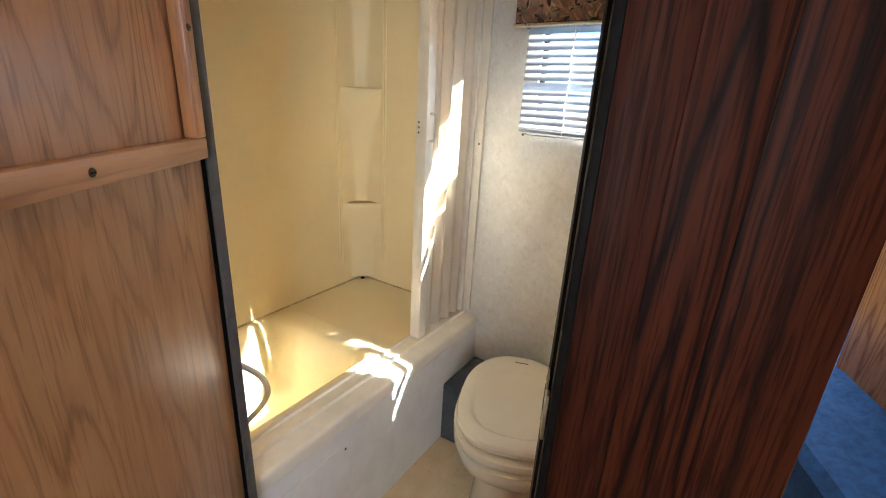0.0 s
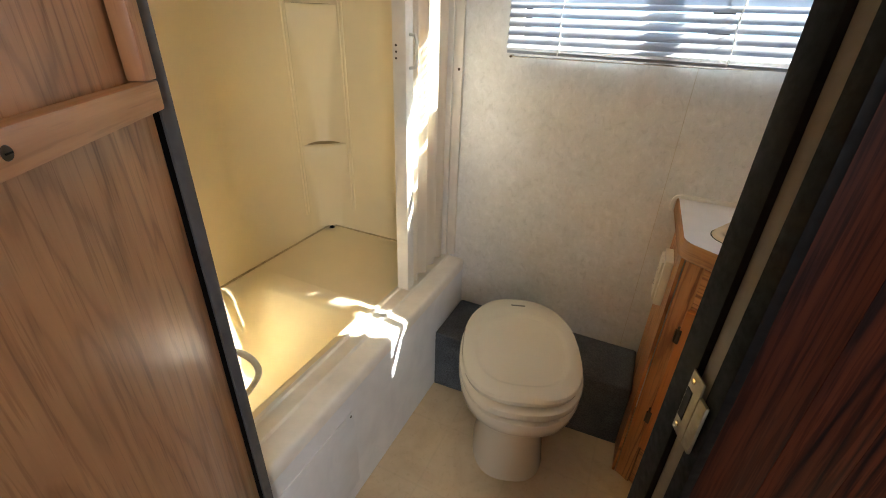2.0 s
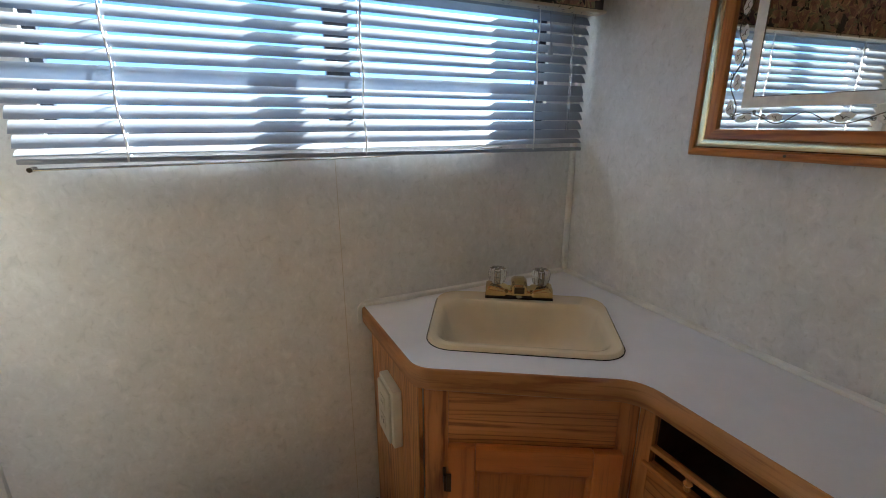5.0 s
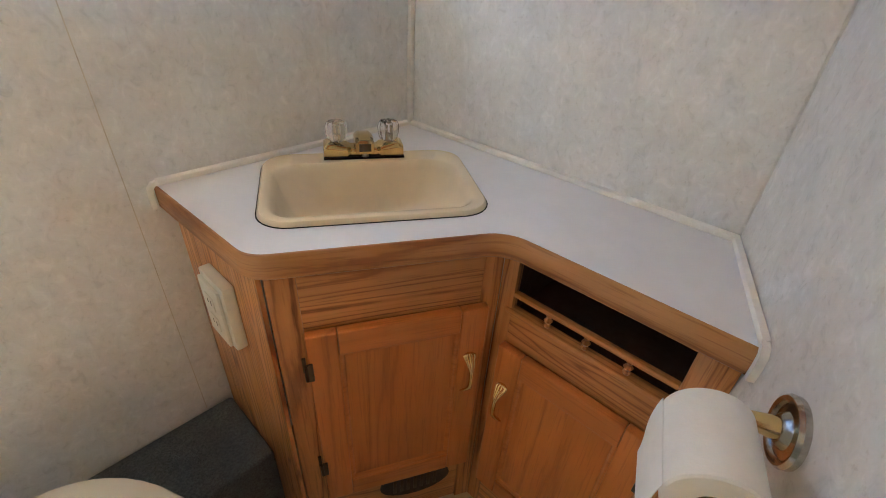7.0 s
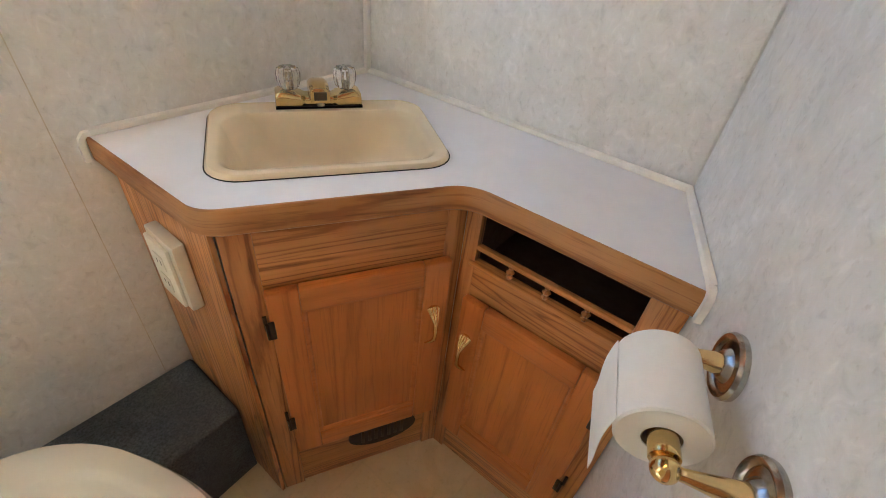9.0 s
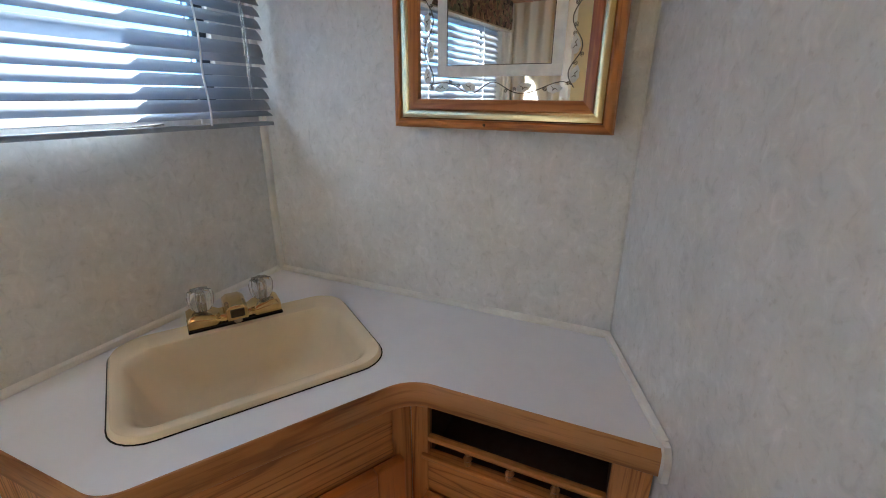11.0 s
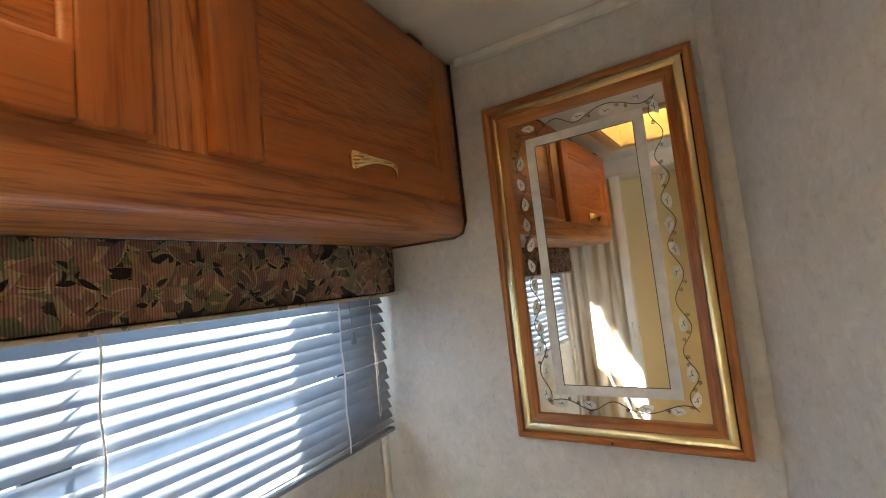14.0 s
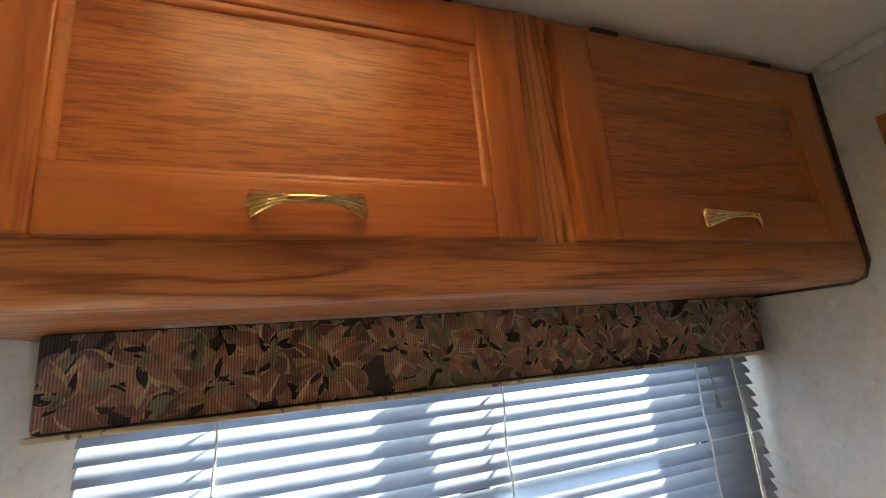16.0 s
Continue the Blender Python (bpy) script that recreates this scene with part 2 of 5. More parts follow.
paper_wall = wallpaper()
tapestry = fabric("tapestry_ground", (0.065, 0.064, 0.066))
petal_mats = {"mauve": fabric("tapestry_mauve", (0.34, 0.21, 0.18)), "rose": fabric("tapestry_rose", (0.40, 0.255, 0.205)), "plum": fabric("tapestry_plum", (0.24, 0.15, 0.155)),
              "sage": fabric("tapestry_sage", (0.24, 0.25, 0.18)), "tan": fabric("tapestry_tan", (0.48, 0.39, 0.255)), "dark": fabric("tapestry_dark", (0.03, 0.03, 0.036))}
carpet_mat, floor_mat = carpet(), vinyl_floor()
blind_mat = slat_plastic()
sheet_m = Mat("thin_cream_vinyl", 0.4)
sheet_v = sheet_m.coords(vary=3.0)
sheet_m.colour(sheet_m.ramp(sheet_m.noise(sheet_v, 10.0, 5.0), [(0.3, (0.80, 0.75, 0.65)), (0.65, (0.86, 0.81, 0.72))]))
sheet_t = sheet_m.node("ShaderNodeBsdfTranslucent", Color=(0.92, 0.80, 0.58, 1))
sheet_x = sheet_m.node("ShaderNodeMixShader", Fac=0.45)
sheet_m.link(sheet_m.bsdf.outputs[0], sheet_x.inputs[1])
sheet_m.link(sheet_t.outputs[0], sheet_x.inputs[2])
sheet_m.link(sheet_x.outputs[0], sheet_m.nt.nodes["Material Output"].inputs["Surface"])
sheet_vinyl = sheet_m.mat
cord_m = Mat("white_cord", 0.8, 0.0, (0.85, 0.85, 0.83))
cord_m.bsdf.inputs["Subsurface Weight"].default_value = 0.6
cord_m.bsdf.inputs["Subsurface Radius"].default_value = (0.01, 0.01, 0.01)
cord_mat = cord_m.mat
white_trim = plain("white_vinyl_trim", (0.87, 0.85, 0.81), 0.4, 0.12)
ceiling_mat = plain("white_ceiling_board", (0.84, 0.82, 0.78), 0.7, 0.08, 8.0, bump=0.2, bump_scale=260.0)
yellow_wall = plain("yellowed_plastic", (0.91, 0.775, 0.495), 0.42, 0.04, 3.0, bump=0.1, bump_scale=7.0, coat=0.05, wear=0.05)
tub_mat = plain("yellowed_tub_plastic", (0.92, 0.79, 0.52), 0.5, 0.03, 4.0, bump=0.03, bump_scale=8.0, coat=0.0, wear=0.05)
apron_mat = plain("white_tub_apron", (0.80, 0.785, 0.77), 0.4, 0.09, 9.0)
folding_mat = plain("cream_folding_vinyl", (0.84, 0.78, 0.68), 0.33, 0.1, 10.0, bump=0.1, bump_scale=20.0)
laminate = plain("pale_grey_laminate", (0.82, 0.815, 0.86), 0.33, 0.025, 20.0, bump=0.06, bump_scale=500.0)
sink_mat = plain("almond_sink_plastic", (0.80, 0.67, 0.47), 0.22, 0.06, 8.0, bump=0.0, coat=0.3)
toilet_mat = plain("bone_china", (0.70, 0.65, 0.53), 0.16, 0.008, 6.0, bump=0.0, coat=0.3, wear=0.02)
seat_mat = plain("bone_plastic_seat", (0.71, 0.66, 0.545), 0.25, 0.008, 9.0, bump=0.0, coat=0.15, wear=0.02)
brass = plain("polished_brass", (0.74, 0.55, 0.25), 0.13, 0.15, 40.0, metal=1.0, bump=0.05)
gold_strip = plain("gold_foil_strip", (0.78, 0.68, 0.41), 0.24, 0.05, 12.0, metal=1.0, bump=0.0, wear=0.05)
chrome = plain("worn_chrome", (0.55, 0.52, 0.47), 0.22, 0.35, 60.0, metal=1.0, bump=0.1)
dark_metal = plain("dark_bronze_metal", (0.09, 0.065, 0.04), 0.35, 0.3, 90.0, metal=0.8)
black_edge = plain("black_brown_edge", (0.0045, 0.003, 0.0022), 0.6, 0.3, 40.0, spec=0.12)
beige_strip = plain("beige_jamb_strip", (0.21, 0.18, 0.135), 0.5, 0.15, 30.0, spec=0.2)
caulk = plain("grimy_caulk", (0.62, 0.48, 0.27), 0.7, 0.3, 25.0)
shelf_shade = plain("shelf_shade", (0.46, 0.33, 0.15), 0.7, 0.35, 25.0)
lip_metal = plain("dark_jamb_lip", (0.10, 0.09, 0.085), 0.45, 0.2, 30.0)
seam_mat = plain("yellowed_seam", (0.60, 0.55, 0.46), 0.7, 0.2, 30.0)
steel = plain("brushed_strike_steel", (0.26, 0.22, 0.15), 0.5, 0.15, 70.0, metal=1.0)
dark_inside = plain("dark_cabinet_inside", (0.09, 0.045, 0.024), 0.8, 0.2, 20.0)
grille_mat = plain("brown_grille_plastic", (0.035, 0.024, 0.015), 0.5, 0.2, 30.0)
outlet_mat = plain("ivory_plastic", (0.74, 0.70, 0.60), 0.35, 0.05, 30.0)
tissue = plain("white_tissue_paper", (0.82, 0.81, 0.79), 0.95, 0.04, 30.0, bump=0.5, bump_scale=500.0)
card_core = plain("brown_card", (0.30, 0.21, 0.13), 0.9)
hose_mat = plain("white_hose_vinyl", (0.84, 0.82, 0.76), 0.35)
label_mat = plain("grey_badge", (0.16, 0.15, 0.13), 0.4)
clear_plastic = glass("clear_acrylic", (0.96, 0.96, 0.95), 0.03, 1.49)
pane_mat = glass("window_glass", (0.93, 0.96, 0.97), 0.0, 1.01)
frame_dark = plain("dark_window_frame", (0.03, 0.035, 0.05), 0.4, 0.2, 30.0)
etched = plain("etched_white", (0.83, 0.82, 0.78), 0.7, 0.1, 60.0)
vine_mat = plain("etched_vine_brown", (0.10, 0.075, 0.045), 0.5, 0.2, 60.0)
mirror_mat = plain("silvered_mirror", (0.86, 0.84, 0.78), 0.015, 0.02, 5.0, metal=1.0, bump=0.0)
valance_edge = plain("pale_gold_edging", (0.66, 0.58, 0.42), 0.3, 0.1, 30.0, metal=0.6)
amber = plain("amber_vent_plastic", (0.68, 0.47, 0.21), 0.4, 0.1, 20.0)
lid_m = Mat("amber_lid_plastic", 0.5)
lid_t = lid_m.node("ShaderNodeBsdfTranslucent", Color=(0.47, 0.37, 0.23, 1))
lid_m.link(lid_t.outputs[0], lid_m.nt.nodes["Material Output"].inputs["Surface"])
amber_lid = lid_m.mat
blue_cover = plain("blue_plush_cover", (0.03, 0.13, 0.42), 0.9, 0.35, 30.0, bump=0.8, bump_scale=300.0)
bedroom_wall_mat = plain("bedroom_board", (0.55, 0.45, 0.33), 0.6, 0.1, 8.0)
bedroom_floor_mat = plain("bedroom_carpet", (0.22, 0.18, 0.14), 0.95, 0.25, 40.0, bump=0.6, bump_scale=300.0)
grass_mat = plain("dry_ground", (0.16, 0.14, 0.08), 0.95, 0.4, 1.5, bump=0.5, bump_scale=30.0)


# ---- mesh helpers ----
def box(bm, x0, x1, y0, y1, z0, z1):
    vs = [bm.verts.new((x, y, z)) for x in (x0, x1) for y in (y0, y1) for z in (z0, z1)]
    for f in ((0, 1, 3, 2), (4, 6, 7, 5), (0, 4, 5, 1), (2, 3, 7, 6), (0, 2, 6, 4), (1, 5, 7, 3)):
        bm.faces.new([vs[k] for k in f])
    return bm


def prism(bm, poly, z0, z1):
    """An upright block on the outline poly."""
    lo = [bm.verts.new((x, y, z0)) for x, y in poly]
    hi = [bm.verts.new((x, y, z1)) for x, y in poly]
    n = len(poly)
    bm.faces.new(hi)
    bm.faces.new(lo[::-1])
    for k in range(n):
        bm.faces.new((lo[k], lo[(k + 1) % n], hi[(k + 1) % n], hi[k]))
    return bm


def loft(bm, rings, cap=(True, True), closed=True):
    rows = [[bm.verts.new(p) for p in ring] for ring in rings]
    n = len(rows[0])
    for a, b in zip(rows, rows[1:]):
        for k in range(n if closed else n - 1):
            bm.faces.new((a[k], a[(k + 1) % n], b[(k + 1) % n], b[k]))
    if cap[0]:
        bm.faces.new(rows[0][::-1])
    if cap[1]:
        bm.faces.new(rows[-1])
    return rows


def tube(bm, points, radius, sides=10, cap=True):
    """A round bar along points; radius may be one number or one for each point."""
    pts = [Vector(p) for p in points]
    radii = radius if isinstance(radius, (list, tuple)) else [radius] * len(pts)
    rings, side = [], None
    for k, p in enumerate(pts):
        way = (pts[min(k + 1, len(pts) - 1)] - pts[max(k - 1, 0)]).normalized()
        if side is None:
            side = way.orthogonal().normalized()
        side = (side - way * side.dot(way)).normalized()
        up = way.cross(side)
        rings.append([p + (side * math.cos(a) + up * math.sin(a)) * radii[k] for a in (2 * math.pi * j / sides for j in range(sides))])
    loft(bm, rings, (cap, cap))
    return bm


def lathe(bm, profile, sides=24, cap=(True, True)):
    """Turns (radius, height) pairs round z."""
    loft(bm, [[(r * math.cos(2 * math.pi * j / sides), r * math.sin(2 * math.pi * j / sides), z) for j in range(sides)] for r, z in profile], cap)
    return bm


def fillet(poly, radii, steps=6, closed=True):
    """Rounds the corners of a flat outline."""
    out, n = [], len(poly)
    for k, p in enumerate(poly):
        r = radii[k]
        p = Vector(p)
        if r <= 0 or (not closed and k in (0, n - 1)):
            out.append(tuple(p))
            continue
        a, b = (Vector(poly[k - 1]) - p).normalized(), (Vector(poly[(k + 1) % n]) - p).normalized()
        half = a.angle(b) / 2
        d = r / math.tan(half)
        c = p + (a + b).normalized() * (r / math.sin(half))
        s, e = p + a * d - c, p + b * d - c
        turn = s.angle(e)
        sign = 1 if s.x * e.y - s.y * e.x > 0 else -1
        for j in range(steps + 1):
            w = sign * turn * j / steps
            out.append((c.x + s.x * math.cos(w) - s.y * math.sin(w), c.y + s.x * math.sin(w) + s.y * math.cos(w)))
    return out


def sweep(bm, path, profile, closed=False):
    """Carries a closed profile of (outward, height) pairs along a flat path; outward is to the path's right."""
    pts = [Vector(p) for p in path]
    rings = []
    n = len(pts)
    for k, p in enumerate(pts):
        before = (p - pts[k - 1]).normalized() if k or closed else None
        after = (pts[(k + 1) % n] - p).normalized() if k < n - 1 or closed else None
        before, after = before or after, after or before
        way = (before + after).normalized()
        out = Vector((way.y, -way.x)) / max(0.4, way.dot(after))
        rings.append([(p.x + out.x * o, p.y + out.y * o, z) for o, z in profile])
    if closed:
        rings.append(rings[0])
    loft(bm, rings, (not closed, not closed))
    return bm


def soften(bm, width=0.003, segments=2, angle=30):
    bmesh.ops.remove_doubles(bm, verts=bm.verts, dist=1e-6)
    edges = [e for e in bm.edges if len(e.link_faces) == 2 and e.calc_face_angle(0) > radians(angle)]
    bmesh.ops.bevel(bm, geom=edges, offset=width, segments=segments, affect="EDGES", profile=0.6, clamp_overlap=True)
    return bm


def mesh(name, bm, material, smooth=True):
    bmesh.ops.recalc_face_normals(bm, faces=bm.faces)
    me = bpy.data.meshes.new(name)
    bm.to_mesh(me)
    bm.free()
    me.materials.append(material)
    if smooth:
        me.polygons.foreach_set("use_smooth", [True] * len(me.polygons))
        me.set_sharp_from_angle(angle=radians(38))
    return new(name, me)


def part(name, bm, material, parent, label="", m=None):
    ob = mesh(name, bm, material)
    ob.parent = parent
    if m is not None:
        ob.matrix_local = m
    if label:
        ob["label"] = label
    return ob


def thing(name, label, category, m=None, group=""):
    e = new(name)
    e.empty_display_size = 0.05
    if m is not None:
        e.matrix_world = m
    return tagged(e, label, category, group)


def structure(name, bm, material, label, category):
    return tagged(mesh(name, bm, material), label, category, kind="structure")


def bb(*a, soft=0.0):
    bm = box(bmesh.new(), *a)
    return soften(bm, soft) if soft else bm


# ---- the rooms ----
CEIL = 1.93
WX, WY = 1.09, 2.0                     # mirror wall, window wall


def slant(x):
    """y of the slanted wall's bathroom face."""
    return 1.153 + 0.358 * (x - 0.844)


SLANT_N = Vector((-0.337, 0.9415, 0))

structure("floor", bb(-0.8, 1.15, 0.93, 2.06, -0.05, 0.0), floor_mat, "beige mottled vinyl bathroom floor", "floor")
structure("floor_bedroom", bb(-1.5, 1.6, -1.65, 0.928, -0.05, -0.002), bedroom_floor_mat, "brown carpet of the bedroom passage", "floor")

# window wall with its opening
WIN = (0.0, 0.99, 1.18, 1.60)
wall = bmesh.new()
box(wall, -0.8, WIN[0], WY, WY + 0.05, 0, CEIL)
box(wall, WIN[1], 1.15, WY, WY + 0.05, 0, CEIL)
box(wall, WIN[0], WIN[1], WY, WY + 0.05, 0, WIN[2])
box(wall, WIN[0], WIN[1], WY, WY + 0.05, WIN[3], CEIL)
structure("wall_window", wall, paper_wall, "off-white mottled wallpapered bathroom wall with a wide window", "wall")
structure("wall_mirror", bb(WX, WX + 0.05, 1.2, WY - 0.001, 0, CEIL), paper_wall, "off-white mottled wallpapered bathroom wall", "wall")
sl = bmesh.new()
x0, x1 = 0.478, WX + 0.04
prism(sl, [(x0, slant(x0)), (x1, slant(x1)), (x1 + 0.015, slant(x1) - 0.042), (x0 + 0.016, slant(x0) - 0.042)], 0, CEIL)
structure("wall_slanted", sl, paper_wall, "off-white mottled wallpapered slanted wall beside the doorway", "wall")
structure("wall_shower_end", bb(-0.8, -0.1425, 0.95, 0.998, 0, CEIL), bedroom_wall_mat, "plain partition wall between bathroom and bedroom", "wall")
structure("wall_shower_side", bb(-0.8, -0.757, 0.999, WY - 0.001, 0, CEIL), bedroom_wall_mat, "plain outer wall behind the shower surround", "wall")
head_wall = bmesh.new()
prism(head_wall, [(-0.1425, 0.998), (0.478, slant(0.478)), (0.49, slant(0.478) - 0.045), (-0.1425, 0.951)], 1.86, CEIL)
structure("wall_over_door", head_wall, paper_wall, "wallpapered strip over the bathroom doorway", "wall")

# ceiling with the vent's opening
VX, VY, VS = 0.2, 1.45, 0.17
ceil = bmesh.new()
for x0_, x1_, y0_, y1_ in ((-1.5, VX - VS, -1.65, 2.06),
                           (VX - VS, VX + VS, -1.65, VY - VS), (VX - VS, VX + VS, VY + VS, 2.06), (VX + VS, 1.6, -1.65, 2.06)):
    box(ceil, x0_, x1_, y0_, y1_, CEIL, CEIL + 0.04)
structure("ceiling", ceil, ceiling_mat, "plain off-white ceiling boards", "ceiling")

# bedroom shell
structure("wall_bedroom_back", bb(-1.5, 1.6, -1.65, -1.6, 0, CEIL), pale_oak, "pale oak panelled bedroom wall", "wall")
structure("wall_bedroom_west", bb(-1.5, -1.45, -1.6, 0.949, 0, CEIL), pale_oak, "pale oak panelled bedroom wall", "wall")
# the east wall's opening is made up to hold the fill lamp
shell = bmesh.new()
box(shell, 1.5, 1.55, -1.6, -1.2, 0, CEIL)
box(shell, 1.5, 1.55, -0.4, 1.2, 0, CEIL)
box(shell, 1.5, 1.55, -1.2, -0.4, 0, 0.95)
box(shell, 1.5, 1.55, -1.2, -0.4, 1.55, CEIL)
structure("wall_bedroom_east", shell, pale_oak, "pale oak panelled bedroom wall with an opening added for a lamp", "wall")
structure("wall_bedroom_side", bb(-1.45, -0.801, 0.951, 0.999, 0, CEIL), pale_oak, "pale oak panelled bedroom wall", "wall")
structure("wall_bedroom_corner", bb(1.15, 1.499, 1.15, 1.2, 0, CEIL), pale_oak, "pale oak panelled bedroom wall", "wall")
structure("ground", bb(-60, 60, -60, 60, -0.95, -0.9), grass_mat, "dry grass and earth outside the trailer", "ground")


# trims
def bead(name, path, profile, label, material=None):
    return structure(name, sweep(bmesh.new(), path, profile), material or white_trim, label, "trim")


def strip(name, a, b, width, label, material=None, soft=0.003):
    bm = box(bmesh.new(), a[0], b[0], a[1], b[1], a[2], b[2])
    return structure(name, soften(bm, soft), material or white_trim, label, "trim")


strip("trim_corner", (WX - 0.014, WY - 0.012, 0.806), (WX - 0.0005, WY - 0.0005, 1.56), 0, "white plastic corner moulding")
strip("trim_ceiling", (WX - 0.016, 1.26, CEIL - 0.018), (WX - 0.0005, 1.705, CEIL - 0.0005), 0, "white ceiling moulding")
strip("trim_seam", (0.4590, WY - 0.0010, 0.25), (0.4605, WY - 0.0003, 1.17), 0, "thin yellowed wallpaper seam", seam_mat, 0.0002)

strip("trim_corner_slant", (WX - 0.003, 1.2445, 0.8145), (WX - 0.0004, 1.268, CEIL - 0.019), 0, "papered cover strip in the wall corner", paper_wall, 0.001)

# door frame
left_jamb = bmesh.new()
box(left_jamb, -0.141, -0.1215, 0.948, 1.006, 0, 1.86)
structure("door_jamb_left", soften(left_jamb, 0.003), black_edge, "dark brown door jamb", "door frame")
strip("jamb_lip", (-0.121, 0.990, 0), (-0.116, 1.007, 1.86), 0, "dark metal edge of the door jamb", lip_metal, 0.001)

jam = thing("door_jamb_right", "black-edged door jamb with a brass strike plate", "door frame")
jam["kind"] = "structure"
d_n, d_t = -SLANT_N, Vector((0.9415, 0.337, 0))
base = Vector((0.455, 1.010, 0))


def slab(along0, along1, deep0, deep1, z0, z1, soft=0.002):
    """A block in the slanted wall's own directions: along it, and outwards from its bathroom face."""
    bm = bmesh.new()
    pts = [base + d_t * a + d_n * d for a, d in ((along0, deep0), (along1, deep0), (along1, deep1), (along0, deep1))]
    prism(bm, [(p.x, p.y) for p in pts], z0, z1)
    return soften(bm, soft) if soft else bm


part("edge_strip", slab(0.0, 0.021, -0.004, 0.024, 0, 1.86), black_edge, jam)
part("stop_strip", slab(0.004, 0.021, 0.0243, 0.043, 0, 1.86, 0.004), beige_strip, jam, "beige painted stop strip")
part("edge_strip", slab(0.002, 0.0100, 0.0433, 0.0605, 0, 1.86, 0.0015), black_edge, jam)
strike = part("strike_plate", slab(-0.0020, -0.0004, 0.024, 0.042, 0.933, 0.996, 0.0007), steel, jam, "brushed brass strike plate with a dark slot")
part("slot", slab(-0.0025, -0.0021, 0.0255, 0.0335, 0.949, 0.979, 0), black_edge, strike)
part("lip", slab(-0.0019, 0.0012, 0.0422, 0.0535, 0.934, 0.984, 0.0012), steel, strike)
for zz in (0.941, 0.988):
    bm = bmesh.new()
    lathe(bm, [(0.0024, 0.0), (0.0022, 0.0006), (0.0001, 0.0009)], 10)
    m4 = Matrix.Translation(base + d_t * -0.0021 + d_n * 0.0295 + Vector((0, 0, zz))) @ (-d_t).to_track_quat("Z", "Y").to_matrix().to_4x4()
    part("screw", bm, brass, strike, "", m4)

# dark panelled passage wall beside the jamb and the mirror next to it
panel = thing("passage_panel", "dark walnut-stained wall panel beside the bathroom doorway", "wall panel")
panel["kind"] = "structure"
for a0, a1 in ((0.0102, 0.058), (0.0581, 0.1119), (0.112, 0.1990)):
    part("board", slab(a0, a1, 0.0465, 0.0595, 0, 1.9, 0.0006), dark_wood, panel)
wm = thing("wall_mirror_panel", "frameless wardrobe mirror panel beside the doorway", "mirror")
part("glass", slab(0.1994, 0.62, 0.0465, 0.0585, 0.05, 1.85, 0.0008), mirror_mat, wm)

# bed reflected in it
bed = thing("bed", "narrow bed with a rumpled blue plush cover", "bed")
bm = bb(1.14, 1.495, -0.9, 0.9, 0.0, 0.37)
part("base", soften(bm, 0.005), pale_oak, bed)
bm = bmesh.new()
nx, ny = 14, 44
rng = random.Random(5)
top = [[Vector((1.12 + 0.375 * i / nx, -0.92 + 1.85 * j / ny, 0.535 + 0.018 * noise.noise(Vector((i * 0.35, j * 0.3, 0))) - (0.03 if i == 0 else 0))) for i in range(nx + 1)] for j in range(ny + 1)]
rows = [[bm.verts.new(p) for p in r] for r in top]
for a, b in zip(rows, rows[1:]):
    for k in range(nx):
        bm.faces.new((a[k], a[k + 1], b[k + 1], b[k]))
low = [bm.verts.new((1.118 + 0.006 * noise.noise(Vector((0, j * 0.5, 3))), -0.92 + 1.85 * j / ny, 0.371)) for j in range(ny + 1)]
for j in range(ny):
    bm.faces.new((rows[j][0], rows[j + 1][0], low[j + 1], low[j]))
part("cover", bm, blue_cover, bed)

# ---- bathroom door, standing open ----
door = thing("door_1", "open pale oak bathroom door with a batten frame", "door",
             Matrix.Translation((-0.129, 0.994, 0)) @ Matrix.Rotation(radians(-56), 4, "Z"))
door["kind"] = "structure"
part("panel", bb(0.002, 0.545, -0.026, 0.0, 0.03, 1.84, soft=0.002), pale_oak, door)


def batten(x0, x1, z0, z1, mat_):
    return part("batten", bb(x0, x1, 0.0005, 0.02, z0, z1, soft=0.0035), mat_, door, "screwed-on batten")


low_b = batten(0.024, 0.545, 1.132, 1.163, batten_wood)
up_b = batten(0.024, 0.050, 1.1633, 1.78, batten_wood_z)
batten(0.517, 0.545, 1.1633, 1.78, batten_wood_z)
batten(0.024, 0.545, 1.7803, 1.81, batten_wood)


def screw_at(x, y, z, parent, mat_):
    bm = bmesh.new()
    lathe(bm, [(0.0001, 0.0012), (0.0045, 0.0009), (0.0052, 0.0)], 14)
    part("screw", bm, mat_, parent, "", Matrix.Translation((x, y, z)) @ Matrix.Rotation(radians(-90), 4, "X"))
    bm = box(bmesh.new(), -0.0032, 0.0032, -0.0006, 0.0006, 0.0008, 0.0015)
    part("slot", bm, black_edge, parent, "", Matrix.Translation((x, y + 0.0002, z)) @ Matrix.Rotation(radians(-90), 4, "X"))


screw_at(0.255, 0.0203, 1.148, low_b, dark_metal)
screw_at(0.037, 0.0203, 1.31, up_b, dark_metal)

